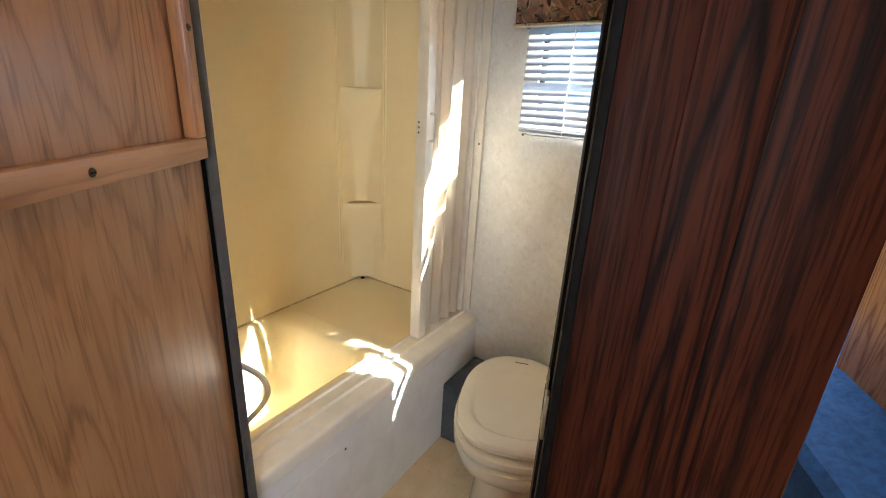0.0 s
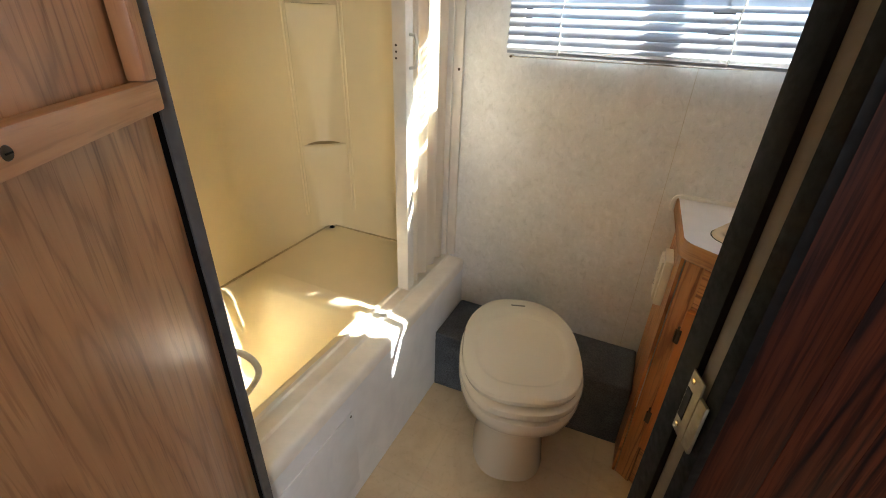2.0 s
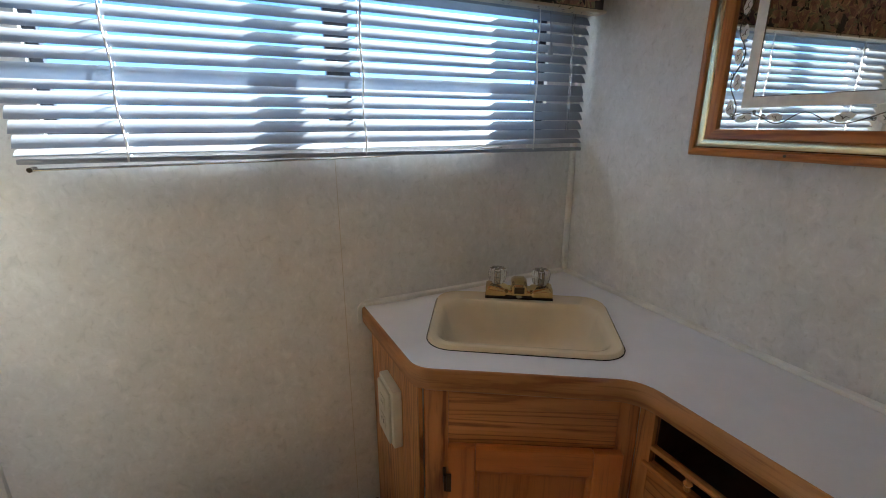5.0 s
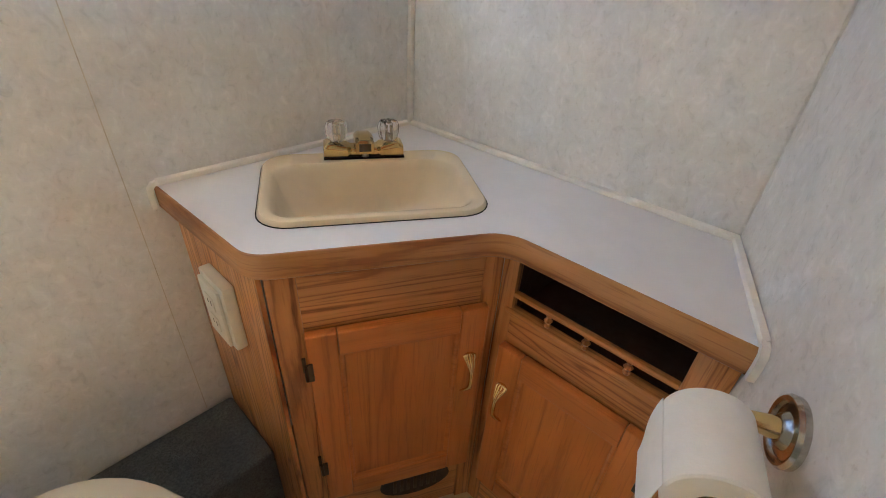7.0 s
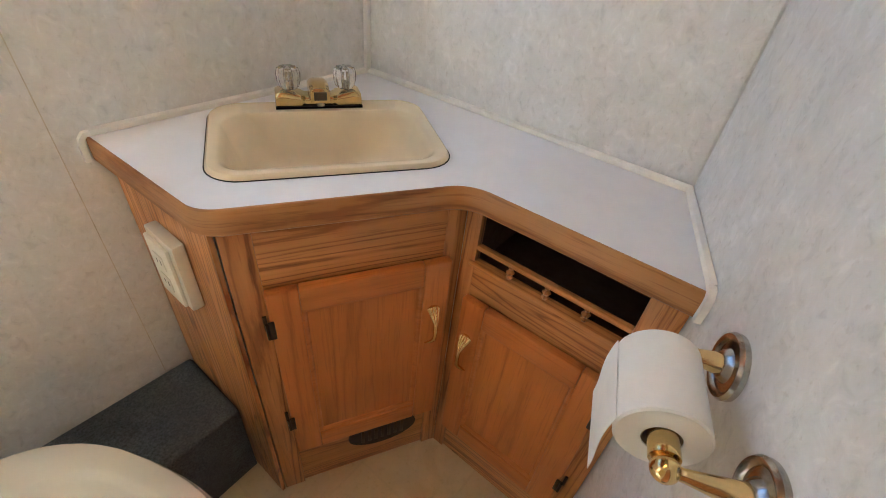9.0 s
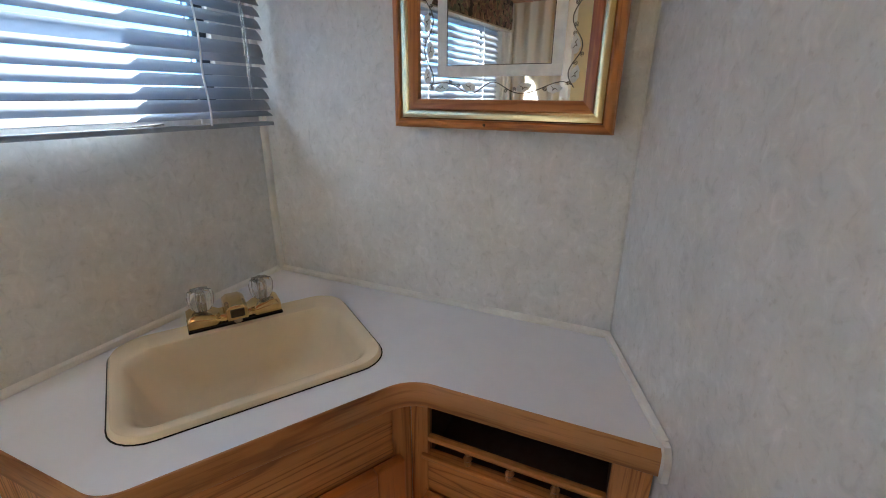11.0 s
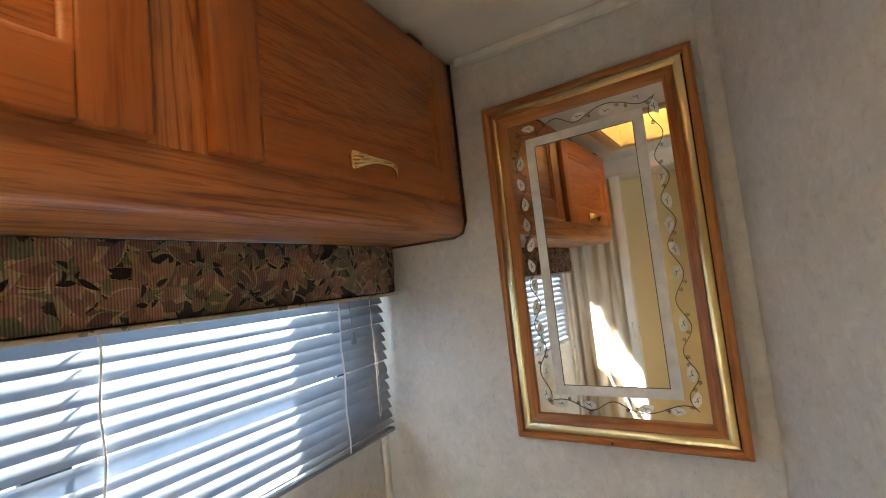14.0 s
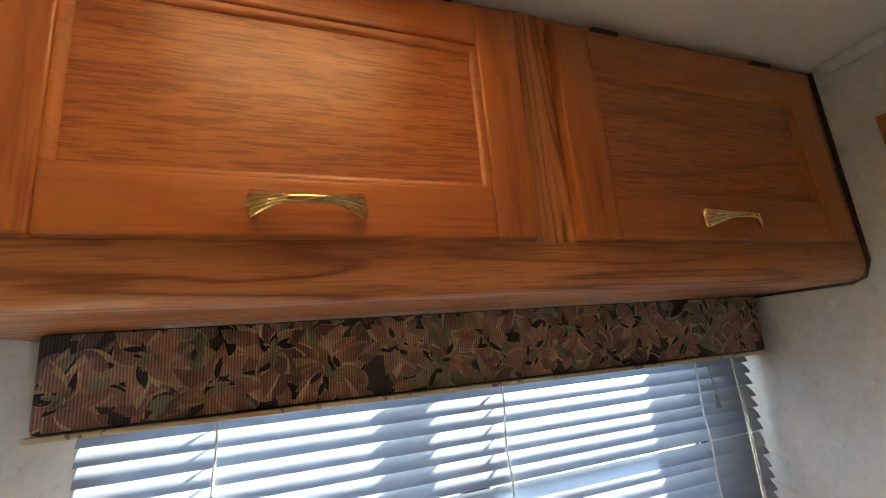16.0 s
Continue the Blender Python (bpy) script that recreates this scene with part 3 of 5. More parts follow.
# ---- window ----
win = thing("window_1", "wide sliding trailer window with a dark frame", "window")
win["kind"] = "structure"
for a in ((WIN[0], WIN[1], WIN[2], WIN[2] + 0.018), (WIN[0], WIN[1], WIN[3] - 0.018, WIN[3]),
          (WIN[0], WIN[0] + 0.018, WIN[2] + 0.0185, WIN[3] - 0.0185), (WIN[1] - 0.018, WIN[1], WIN[2] + 0.0185, WIN[3] - 0.0185),
          (0.458, 0.506, WIN[2] + 0.0185, WIN[3] - 0.0185)):
    part("window_frame", bb(a[0], a[1], 2.012, 2.03, a[2], a[3], soft=0.002), frame_dark, win)
for a in ((0.0185, 0.4575), (0.5065, 0.9715)):
    p_ob = part("pane", bb(a[0], a[1], 2.019, 2.022, WIN[2] + 0.0187, WIN[3] - 0.0187), pane_mat, win)
    p_ob.visible_shadow = False

# ---- venetian blind ----
blind = thing("venetian_blind", "white metal mini blind with slightly bent slats, lowered", "window blind")
BX0, BX1, BY = -0.03, 1.068, 1.958
part("headrail", bb(BX0, BX1, BY - 0.012, BY + 0.014, 1.447, 1.472, soft=0.002), blind_mat, blind)
PITCH, TILT_DEG = 0.0213, 52.0


def slat_mesh(seed, sag=0.0):
    r = random.Random(seed)
    bm = bmesh.new()
    rings = []
    for i in range(25):
        x = BX0 + 0.002 + (BX1 - BX0 - 0.004) * i / 24
        row = []
        droop = sag * math.sin(math.pi * i / 24) + 0.0012 * noise.noise(Vector((x * 3, seed * 1.7, 0)))
        for j in range(7):
            u = -1 + 2 * j / 6
            row.append((x, u * 0.0125, 0.0022 * (1 - u * u) + droop))
        rings.append(row)
    loft(bm, rings, (False, False), closed=False)
    return bm


zs = [1.437 - PITCH * k for k in range(13)]
for k, z in enumerate(zs + [1.1645]):
    tilt = 24.0 if k == 13 else TILT_DEG + random.Random(k).uniform(-3, 3)
    if k == 7:
        tilt, z = 72.0, z - 0.005
    tip = 0.004 * (0.5 - random.Random(k + 40).random()) if k in (3, 6, 7, 9) else 0.0
    m4 = Matrix.Translation((0, BY, z)) @ Matrix.Rotation(tip, 4, "Y") @ Matrix.Rotation(radians(tilt), 4, "X")
    part("slat", slat_mesh(k), blind_mat, blind, "", m4)
rail_m = Matrix.Translation((0, BY - 0.002, 1.152)) @ Matrix.Rotation(radians(0.35), 4, "Y")
part("bottom_rail", bb(BX0 + 0.004, BX1, -0.009, 0.009, -0.005, 0.003, soft=0.002), blind_mat, blind, "", rail_m)
for x in (0.115, 0.512, 0.918):
    for dy in (-0.0125, 0.0125):
        bm = bmesh.new()
        pts = [(x + 0.002 * math.sin(j * 1.3), BY + dy, 1.447 - 0.3 * j / 12) for j in range(13)]
        tube(bm, pts, 0.0017, 5)
        part("ladder_cord", bm, cord_mat, blind)
bm = bmesh.new()
tube(bm, [(1.005, BY - 0.022, 1.445), (1.006, BY - 0.024, 1.32), (1.007, BY - 0.022, 1.19)], 0.0028, 8)
part("tilt_wand", bm, clear_plastic, blind)
bm = bmesh.new()
tube(bm, [(0.94, BY - 0.02, 1.445), (0.945, BY - 0.022, 1.38)], 0.001, 6)
tube(bm, [(0.945, BY - 0.022, 1.38), (0.945, BY - 0.022, 1.355)], [0.003, 0.0065], 10)
part("pull_cord", bm, blind_mat, blind)

rod = thing("holddown_rod", "thin grey rod under the blind", "rod")
bm = bmesh.new()
tube(bm, [(-0.02, 1.975, 1.137), (0.5, 1.974, 1.14), (0.85, 1.977, 1.152)], 0.0022, 8)
part("rod", bm, chrome, rod)
bm = bmesh.new()
tube(bm, [(-0.022, 1.9985, 1.137), (-0.021, 1.972, 1.137)], 0.004, 8)
part("end_clip", bm, dark_metal, rod)

# ---- valance ----
val = thing("valance", "floral tapestry padded valance with a gold lower edge", "valance")
bm = bb(-0.054, 1.063, 1.905, 1.93, 1.449, 1.5532)
bmesh.ops.subdivide_edges(bm, edges=[e for e in bm.edges if abs(e.verts[0].co.x - e.verts[1].co.x) > 0.5], cuts=40)
soften(bm, 0.006, 3)
for v in bm.verts:
    v.co.y += 0.0003 + 0.0008 * abs(noise.noise(Vector((v.co.x * 9, 0, v.co.z * 14))))
front = part("front", bm, tapestry, val)
# woven flowers and leaves
rng = random.Random(11)
cloth = {k: bmesh.new() for k in petal_mats}
layer = [0]


def petal(kind, x, z, ang, length, width):
    """A pointed, slightly bent petal lying on the cloth, with a tan rim under it."""
    for colour_, grow in (("tan", 1.08), (kind, 1.0)):
        layer[0] += 1
        y = 1.9051 - layer[0] * 1.0e-6
        bend = rng.uniform(-0.25, 0.25)
        rim_ = []
        for side_ in (1, -1):
            for q in (range(0, 7) if side_ > 0 else range(5, 0, -1)):
                u = q / 6
                w = 0.5 * width * grow * math.sin(math.pi * u ** 0.8) ** 0.85 * side_
                l = (u - 0.03 * (grow - 1) * 4) * length * (1 + (grow - 1) * 0.5)
                a_ = ang + bend * u
                rim_.append((x + math.cos(a_) * l - math.sin(a_) * w, z + math.sin(a_) * l + math.cos(a_) * w))
        rim_ = [(min(1.0605, max(-0.0515, px)), min(1.5515, max(1.4512, pz))) for px, pz in rim_]
        bm_ = cloth[colour_]
        vs_ = [bm_.verts.new((px, y, pz)) for px, pz in rim_]
        try:
            bm_.faces.new(vs_)
        except ValueError:
            pass


for k in range(520):
    petal(rng.choice(("sage", "plum", "mauve", "sage", "plum", "dark", "rose")), rng.uniform(-0.05, 1.06), rng.uniform(1.45, 1.55), rng.uniform(0, 6.28), rng.uniform(0.028, 0.048), rng.uniform(0.011, 0.019))
for k in range(16):
    cx_, cz_ = -0.03 + 0.073 * k + rng.uniform(-0.012, 0.012), (1.478, 1.523)[k % 2] + rng.uniform(-0.008, 0.008)
    tint = ("mauve", "rose", "mauve", "plum", "mauve", "rose", "sage")[k % 7]
    for ring_, n_ in ((1.0, 7), (0.68, 6)):
        for q in range(n_):
            petal(tint if rng.random() < 0.75 else "mauve", cx_, cz_, 6.28 * q / n_ + rng.uniform(-0.25, 0.25), 0.052 * ring_ * rng.uniform(0.8, 1.15), 0.0205 * (0.6 + 0.4 * ring_))
    for q in range(6):
        petal("dark", cx_ + rng.uniform(-0.012, 0.012), cz_ + rng.uniform(-0.012, 0.012), rng.uniform(0, 6.28), rng.uniform(0.014, 0.026), 0.007)
    for q in range(8):
        petal("sage", cx_ + rng.uniform(-0.006, 0.006), cz_ + rng.uniform(-0.006, 0.006), rng.uniform(0, 6.28), 0.014, 0.0045)
for k, bm_ in cloth.items():
    ob_ = part("woven_pattern", bm_, petal_mats[k], front, k + " woven petals and leaves")
    ob_["kind"] = "stuff"
part("end", bb(-0.053, -0.03, 1.9305, 1.9985, 1.449, 1.5532, soft=0.003), tapestry, val)
part("end", bb(1.045, 1.062, 1.9305, 1.9985, 1.449, 1.5532, soft=0.003), tapestry, val)
part("gold_edge", bb(-0.056, 1.065, 1.899, 1.9315, 1.4425, 1.4488, soft=0.0015), valance_edge, val, "gold foil edging strip")


# ---- cabinet doors and pulls ----
def fan_pull(length=0.098):
    """A brass bow pull with fluted fan-shaped ends, along local x, rising towards -y."""
    bm = bmesh.new()
    rings = []
    n, sides = 44, 44
    for i in range(n + 1):
        u = -1 + 2 * i / n
        a = abs(u)
        half = 0.0042 + 0.0105 * max(0.0, (a - 0.35) / 0.65) ** 1.3
        if a > 0.93:
            half *= 1 - 0.55 * ((a - 0.93) / 0.07) ** 2
        rise = 0.021 * (1 - a ** 2.4)
        thick = 0.0045 - 0.0018 * a
        ring = []
        for j in range(sides):
            w = 2 * math.pi * j / sides
            flute = 1 + (0.30 * math.cos(5 * math.pi * math.cos(w)) if a > 0.3 else 0.0) * min(1, (a - 0.3) * 2)
            ring.append((u * length / 2, -0.0035 - rise - thick * math.sin(w) * flute, half * math.cos(w)))
        rings.append(ring)
    loft(bm, rings)
    return bm


def pull(parent, m, length=0.098):
    return part("handle", fan_pull(length), brass, parent, "brass bow handle with fan-shaped ends", m)


def panel_door(parent, m, w, h, stile, flat_mat, rail_mat, stile_mat, label=""):
    """A framed cabinet door in its own directions: x across, z up, front towards -y at y = -0.019."""
    d = part("door", bb(stile - 0.008, w - stile + 0.008, -0.010, -0.001, stile - 0.008, h - stile + 0.008), flat_mat, parent, label, m)

    def member(name, x0, x1, z0, z1, mat_):
        bm = box(bmesh.new(), x0, x1, -0.019, -0.001, z0, z1)
        soften(bm, 0.0035, 3)
        part(name, bm, mat_, d)

    member("stile", 0, stile, 0, h, stile_mat)
    member("stile", w - stile, w, 0, h, stile_mat)
    member("rail", stile + 0.0004, w - stile - 0.0004, 0, stile, rail_mat)
    member("rail", stile + 0.0004, w - stile - 0.0004, h - stile, h, rail_mat)
    bm = bmesh.new()
    i0, i1, k0, k1 = stile, w - stile, stile, h - stile
    path = [(i0, k0), (i0, k1), (i1, k1), (i1, k0)]
    sweep(bm, path, [(0.0, 0.0), (0.009, 0.0), (0.006, 0.004), (0.002, 0.0055), (0.0, 0.0055)], closed=True)
    for v in bm.verts:
        x, y, z = v.co
        v.co = (x, -0.0102 - z, y)
    part("moulding", bm, rail_mat, d)
    return d


def hinge(parent, m):
    bm = bmesh.new()
    box(bm, -0.003, 0.007, -0.0225, -0.0195, -0.02, 0.02)
    soften(bm, 0.0015)
    tube(bm, [(-0.004, -0.0215, -0.017), (-0.004, -0.0215, 0.017)], 0.0032, 8)
    box(bm, -0.010, -0.004, -0.004, -0.0005, -0.016, 0.016)
    part("hinge", bm, dark_metal, parent, "dark bronze hinge", m)


# ---- overhead cabinet ----
cab = thing("overhead_cabinet", "long golden oak overhead cabinet with two framed doors", "cabinet")
CX0, CX1, CF, CZ0 = -0.10, WX - 0.002, 1.726, 1.5535
bm = bmesh.new()
prof = [(CF, 1.928), (CF, CZ0 + 0.030), (CF + 0.002, CZ0 + 0.018), (CF + 0.007, CZ0 + 0.009), (CF + 0.015, CZ0 + 0.0025), (CF + 0.027, CZ0), (1.998, CZ0), (1.998, 1.928)]
loft(bm, [[(x, y, z) for y, z in prof] for x in (CX0, CX1)])
part("body", soften(bm, 0.003), printed_x, cab, "printed oak face frame with a rounded lower edge")
bm = bmesh.new()
box(bm, 0.466, 0.522, CF - 0.0022, CF - 0.0004, 1.6105, 1.926)
part("centre_stile", bm, printed_z, cab)
edge_bm = bmesh.new()
tube(edge_bm, [(CX1 - 0.004, 1.995, CZ0 - 0.001), (CX1 - 0.004, CF + 0.028, CZ0 - 0.001), (CX1 - 0.004, CF + 0.008, CZ0 + 0.006), (CX1 - 0.004, CF - 0.002, CZ0 + 0.030), (CX1 - 0.004, CF - 0.002, 1.926)], 0.0038, 8)
part("edge_bead", edge_bm, dark_metal, cab, "thin dark brown edge bead")
for x0, x1, hx in ((-0.042, 0.466, 0.217), (0.522, 1.032, 0.764)):
    dr = panel_door(cab, Matrix.Translation((x0, CF, 1.612)), x1 - x0, 0.293, 0.055, amber_panel, amber_x, amber_z)
    pull(dr, Matrix.Translation((hx - x0, -0.019, 0.027)), 0.106)
    for q in (0.18, 0.8):
        bm = bmesh.new()
        box(bm, -0.022, 0.022, -0.012, 0.0, 0.0, 0.008)
        part("hinge", soften(bm, 0.0015), dark_metal, dr, "", Matrix.Translation(((x1 - x0) * q, -0.006, 0.2935)))

# ---- vanity ----
van = thing("vanity_cabinet", "angled golden oak bathroom vanity with two doors and a gallery shelf", "vanity")
P0, P1, P2 = (0.528, 1.700), (0.859, 1.517), (0.859, slant(0.859) + 0.003)
# carcass boards
part("side_panel", bb(0.518, 0.5255, 1.7, 1.9985, 0, 0.758), oak_z, van)
fx = Vector((P1[0] - P0[0], P1[1] - P0[1], 0))
FW = fx.length
ang = math.atan2(fx.y, fx.x)
FM = Matrix.Translation((P0[0], P0[1], 0)) @ Matrix.Rotation(ang, 4, "Z")


def face(x0, x1, z0, z1, mat_, m, name="face_frame", y0=0.0, y1=0.016, soft=0.0015):
    return part(name, bb(x0, x1, y0, y1, z0, z1, soft=soft), mat_, van, "", m)


# diagonal front
face(0, 0.044, 0, 0.757, oak_z, FM, "stile")
face(FW - 0.035, FW, 0, 0.757, oak_z, FM, "stile")
face(0.0442, FW - 0.0352, 0.645, 0.757, oak_x, FM, "rail")
face(0.0442, FW - 0.0352, 0.0, 0.645, oak_x, FM, "rail", y0=0.006)
dA = panel_door(van, FM @ Matrix.Translation((0.044, 0, 0.176)), FW - 0.044 - 0.024, 0.47, 0.05, honey_z, honey_x, honey_z)
pull(dA, Matrix.Translation((FW - 0.044 - 0.024 - 0.030, -0.019, 0.320)) @ Matrix.Rotation(radians(90), 4, "Y"), 0.1)
for z in (0.118, 0.395):
    hinge(dA, Matrix.Translation((0.0, 0, z)))
# oval heating grille in the toe board
gr = part("grille", bmesh.new(), grille_mat, van, "dark oval heating grille", FM)
gm = bmesh.new()
pts = [(0.238 + 0.083 * math.cos(2 * math.pi * k / 28), 0.120 + 0.050 * math.sin(2 * math.pi * k / 28)) for k in range(28)]
prism(gm, pts, 0.0, 0.004)
for v in gm.verts:
    x, y, z = v.co
    v.co = (x, 0.0052 - z, y)
bmesh.ops.recalc_face_normals(gm, faces=gm.faces)
gm.to_mesh(gr.data)
gm.free()
for k in range(7):
    part("slat", bb(0.185 + 0.016 * k, 0.193 + 0.016 * k, -0.0015, 0.001, 0.093, 0.147, soft=0.001), dark_metal, gr)

# straight front beside the slanted wall, facing -x
SW = P1[1] - P2[1]
SM = Matrix.Translation((P1[0], P1[1], 0)) @ Matrix.Rotation(radians(-90), 4, "Z")
face(0.0, 0.03, 0, 0.757, oak_z, SM, "stile")
face(SW - 0.05, SW, 0, 0.757, oak_z, SM, "stile")
face(0.0302, SW - 0.0502, 0.742, 0.757, oak_x, SM, "rail")
face(0.0302, SW - 0.0502, 0.565, 0.632, oak_x, SM, "rail")
face(0.0302, SW - 0.0502, 0.0, 0.565, oak_x, SM, "rail", y0=0.006)
dB = panel_door(van, SM @ Matrix.Translation((0.028, 0, 0.128)), 0.292, 0.437, 0.05, honey_z, honey_x, honey_z)
pull(dB, Matrix.Translation((0.026, -0.019, 0.304)) @ Matrix.Rotation(radians(90), 4, "Y"), 0.1)
for z in (0.112, 0.345):
    hinge(dB, Matrix.Translation((0.292, 0, z)) @ Matrix.Diagonal((-1, 1, 1, 1)))
# gallery shelf
gx0, gx1 = 0.03, SW - 0.05
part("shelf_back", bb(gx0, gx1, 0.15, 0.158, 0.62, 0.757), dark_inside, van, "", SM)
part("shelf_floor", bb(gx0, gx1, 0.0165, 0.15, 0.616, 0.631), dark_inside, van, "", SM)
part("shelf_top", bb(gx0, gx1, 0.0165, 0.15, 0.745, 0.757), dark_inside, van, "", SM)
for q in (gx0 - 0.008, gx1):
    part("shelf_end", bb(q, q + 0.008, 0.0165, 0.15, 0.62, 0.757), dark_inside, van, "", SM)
part("gallery_rail", bb(gx0, gx1, -0.001, 0.011, 0.668, 0.678, soft=0.003), oak_x, van, "", SM)
part("gallery_lip", bb(gx0 - 0.01, gx1 + 0.01, -0.006, 0.0155, 0.6325, 0.642, soft=0.003), oak_x, van, "", SM)
for k in range(3):
    bm = bmesh.new()
    lathe(bm, [(0.004, 0.642), (0.0065, 0.646), (0.0035, 0.650), (0.0075, 0.656), (0.0035, 0.662), (0.0055, 0.6665), (0.004, 0.668)], 12)
    part("spindle", bm, oak_z, van, "", SM @ Matrix.Translation((gx0 + (gx1 - gx0) * (k + 1) / 4, 0.005, 0)))

# counter
ctr = thing("countertop", "pale grey laminate countertop with a rounded oak edge", "countertop")
outline = [(0.503, 1.999), (0.514, 1.700), (0.836, 1.505), (0.843, slant(0.843) + 0.0008), (WX - 0.001, slant(WX) + 0.0008), (WX - 0.001, 1.999)]
ring_out = fillet(outline, [0, 0.05, 0.07, 0, 0, 0], 8)
SU, SV, SO = Vector((0.841, -0.541)), Vector((0.541, 0.841)), Vector((0.562, 1.776))


def sink_xy(u, v):
    p = SO + SU * u + SV * v
    return (p.x, p.y)


SINK_W = 0.372


def sink_outline(inset, r, v0=-0.024, v1=0.262):
    c = [(inset + 0.004, v0 + inset), (SINK_W + 0.002 - inset, v0 + inset), (SINK_W + 0.012 - inset, v1 - inset), (inset - 0.010, v1 - inset)]
    return fillet([sink_xy(*q) for q in c], [r] * 4, 7)


bm = bmesh.new()
loops = []
for loop in (ring_out, sink_outline(0.012, 0.035)):
    vs = [bm.verts.new((x, y, 0.8)) for x, y in loop]
    loops += [bm.edges.new((vs[k], vs[(k + 1) % len(vs)])) for k in range(len(vs))]
bmesh.ops.triangle_fill(bm, use_beauty=True, use_dissolve=False, edges=loops)
geo = bmesh.ops.extrude_face_region(bm, geom=list(bm.faces))
for v in geo["geom"]:
    if isinstance(v, bmesh.types.BMVert):
        v.co.z -= 0.012
part("top", bm, laminate, ctr)
front_path = fillet(outline[:4], [0, 0.05, 0.07, 0], 8, closed=False)
bm = bmesh.new()
sweep(bm, [(x, y) for x, y in front_path], [(-0.012, 0.7875), (-0.012, 0.758), (0.002, 0.758), (0.005, 0.761), (0.0055, 0.778), (0.005, 0.795), (0.0025, 0.7995), (0.0003, 0.8), (0.0003, 0.7875)])
part("front_edge", bm, edge_oak, ctr, "rounded oak front edge")
wall_path = [(0.503, 1.9985), (WX - 0.0015, 1.9985), (WX - 0.0015, slant(WX) + 0.0015), (0.846, slant(0.846) + 0.0015)]
bead("trim_counter", wall_path, [(0.0, 0.8005), (0.0075, 0.8005), (0.0085, 0.804), (0.0065, 0.809), (0.0, 0.812)], "white bead along the back of the countertop")
for name, p, n in (("trim_drop", (0.503, 1.9985), Vector((-1, 0, 0))), ("trim_drop_wall", (0.846, slant(0.846) + 0.0015), Vector((-0.9415, -0.337, 0)))):
    bm = bmesh.new()
    s = Vector((0, -1, 0)) if name == "trim_drop" else SLANT_N
    q = Vector((p[0], p[1], 0))
    pts = [q + n * o + Vector((0, 0, z)) for o, z in ((-0.002, 0.806), (0.006, 0.805), (0.012, 0.798), (0.014, 0.786), (0.014, 0.762))]
    rings = []
    for k, c in enumerate(pts):
        w = (pts[min(k + 1, 4)] - pts[max(k - 1, 0)]).normalized()
        o = s.cross(w)
        rings.append([c + s * a + o * b for a, b in ((0, -0.004), (0.009, -0.004), (0.009, 0.004), (0, 0.004))])
    loft(bm, rings)
    structure(name, bm, white_trim, "end of the white counter bead turned down", "trim")

# sink
sink = thing("sink", "almond plastic drop-in sink set in the countertop", "sink")
bm = bmesh.new()


def basin(inset, r, z):
    c = [(inset + 0.004, -0.020 + inset), (SINK_W - inset, -0.020 + inset), (SINK_W - inset + 0.004, 0.214 - inset * 0.5), (inset - 0.004, 0.214 - inset * 0.5)]
    return [(x, y, z) for x, y in fillet([sink_xy(*q) for q in c], [r] * 4, 7)]


def rim(inset, r, z):
    return [(x, y, z) for x, y in sink_outline(inset, r)]


loft(bm, [rim(0.012, 0.04, 0.789), rim(0.0, 0.052, 0.8005), rim(0.0005, 0.052, 0.804), rim(0.004, 0.05, 0.8085), rim(0.009, 0.046, 0.809),
          basin(0.014, 0.04, 0.8085), basin(0.019, 0.042, 0.805), basin(0.025, 0.045, 0.792), basin(0.034, 0.052, 0.766), basin(0.046, 0.058, 0.74), basin(0.062, 0.056, 0.722), basin(0.085, 0.045, 0.712), basin(0.11, 0.02, 0.71)], (False, True))
part("bowl", bm, sink_mat, sink)
bm = bmesh.new()
loft(bm, [rim(-0.0018, 0.054, 0.8002), rim(-0.0018, 0.054, 0.8012), rim(0.002, 0.05, 0.8012)], (False, False))
part("seal", bm, black_edge, sink, "dark sealing line round the rim")

# faucet
fa = math.atan2(SU.y, SU.x)
fxy = sink_xy(0.186, 0.2475)
fau = thing("faucet", "brass faucet with two clear acrylic knobs on the sink", "faucet", Matrix.Translation((fxy[0], fxy[1], 0.8095)) @ Matrix.Rotation(fa, 4, "Z"))
bm = bmesh.new()
rings = []
for i in range(25):
    x = -0.078 + 0.156 * i / 24
    a = abs(x)
    h = 0.027 - 0.006 * min(1, max(0, (0.062 - a) / 0.03)) if a > 0.03 else 0.018
    w = 0.026 if a > 0.028 else 0.022
    if a > 0.072:
        h -= (a - 0.072) * 0.6
    rings.append([(x, -w, 0), (x, -w, h * 0.75), (x, -w + 0.007, h), (x, w - 0.007, h), (x, w, h * 0.75), (x, w, 0)])
loft(bm, rings)
part("base", soften(bm, 0.0015, 2, 25), brass, fau)
part("gasket", bb(-0.079, 0.079, -0.029, 0.0265, -0.0008, 0.0032), black_edge, fau)
bm = bmesh.new()
rings = []
for i in range(13):
    t = i / 12
    y = 0.018 - 0.066 * t
    z = 0.018 + 0.016 * math.sin(math.pi * (0.25 + 0.5 * t))
    hw, hh = 0.0185 - 0.001 * t, 0.0125 + 0.001 * t
    rings.append([(-hw, y, z - hh), (-hw, y, z + hh * 0.5), (-hw * 0.6, y, z + hh), (hw * 0.6, y, z + hh), (hw, y, z + hh * 0.5), (hw, y, z - hh)])
loft(bm, rings)
sp = part("spout", soften(bm, 0.002, 2, 30), brass, fau)
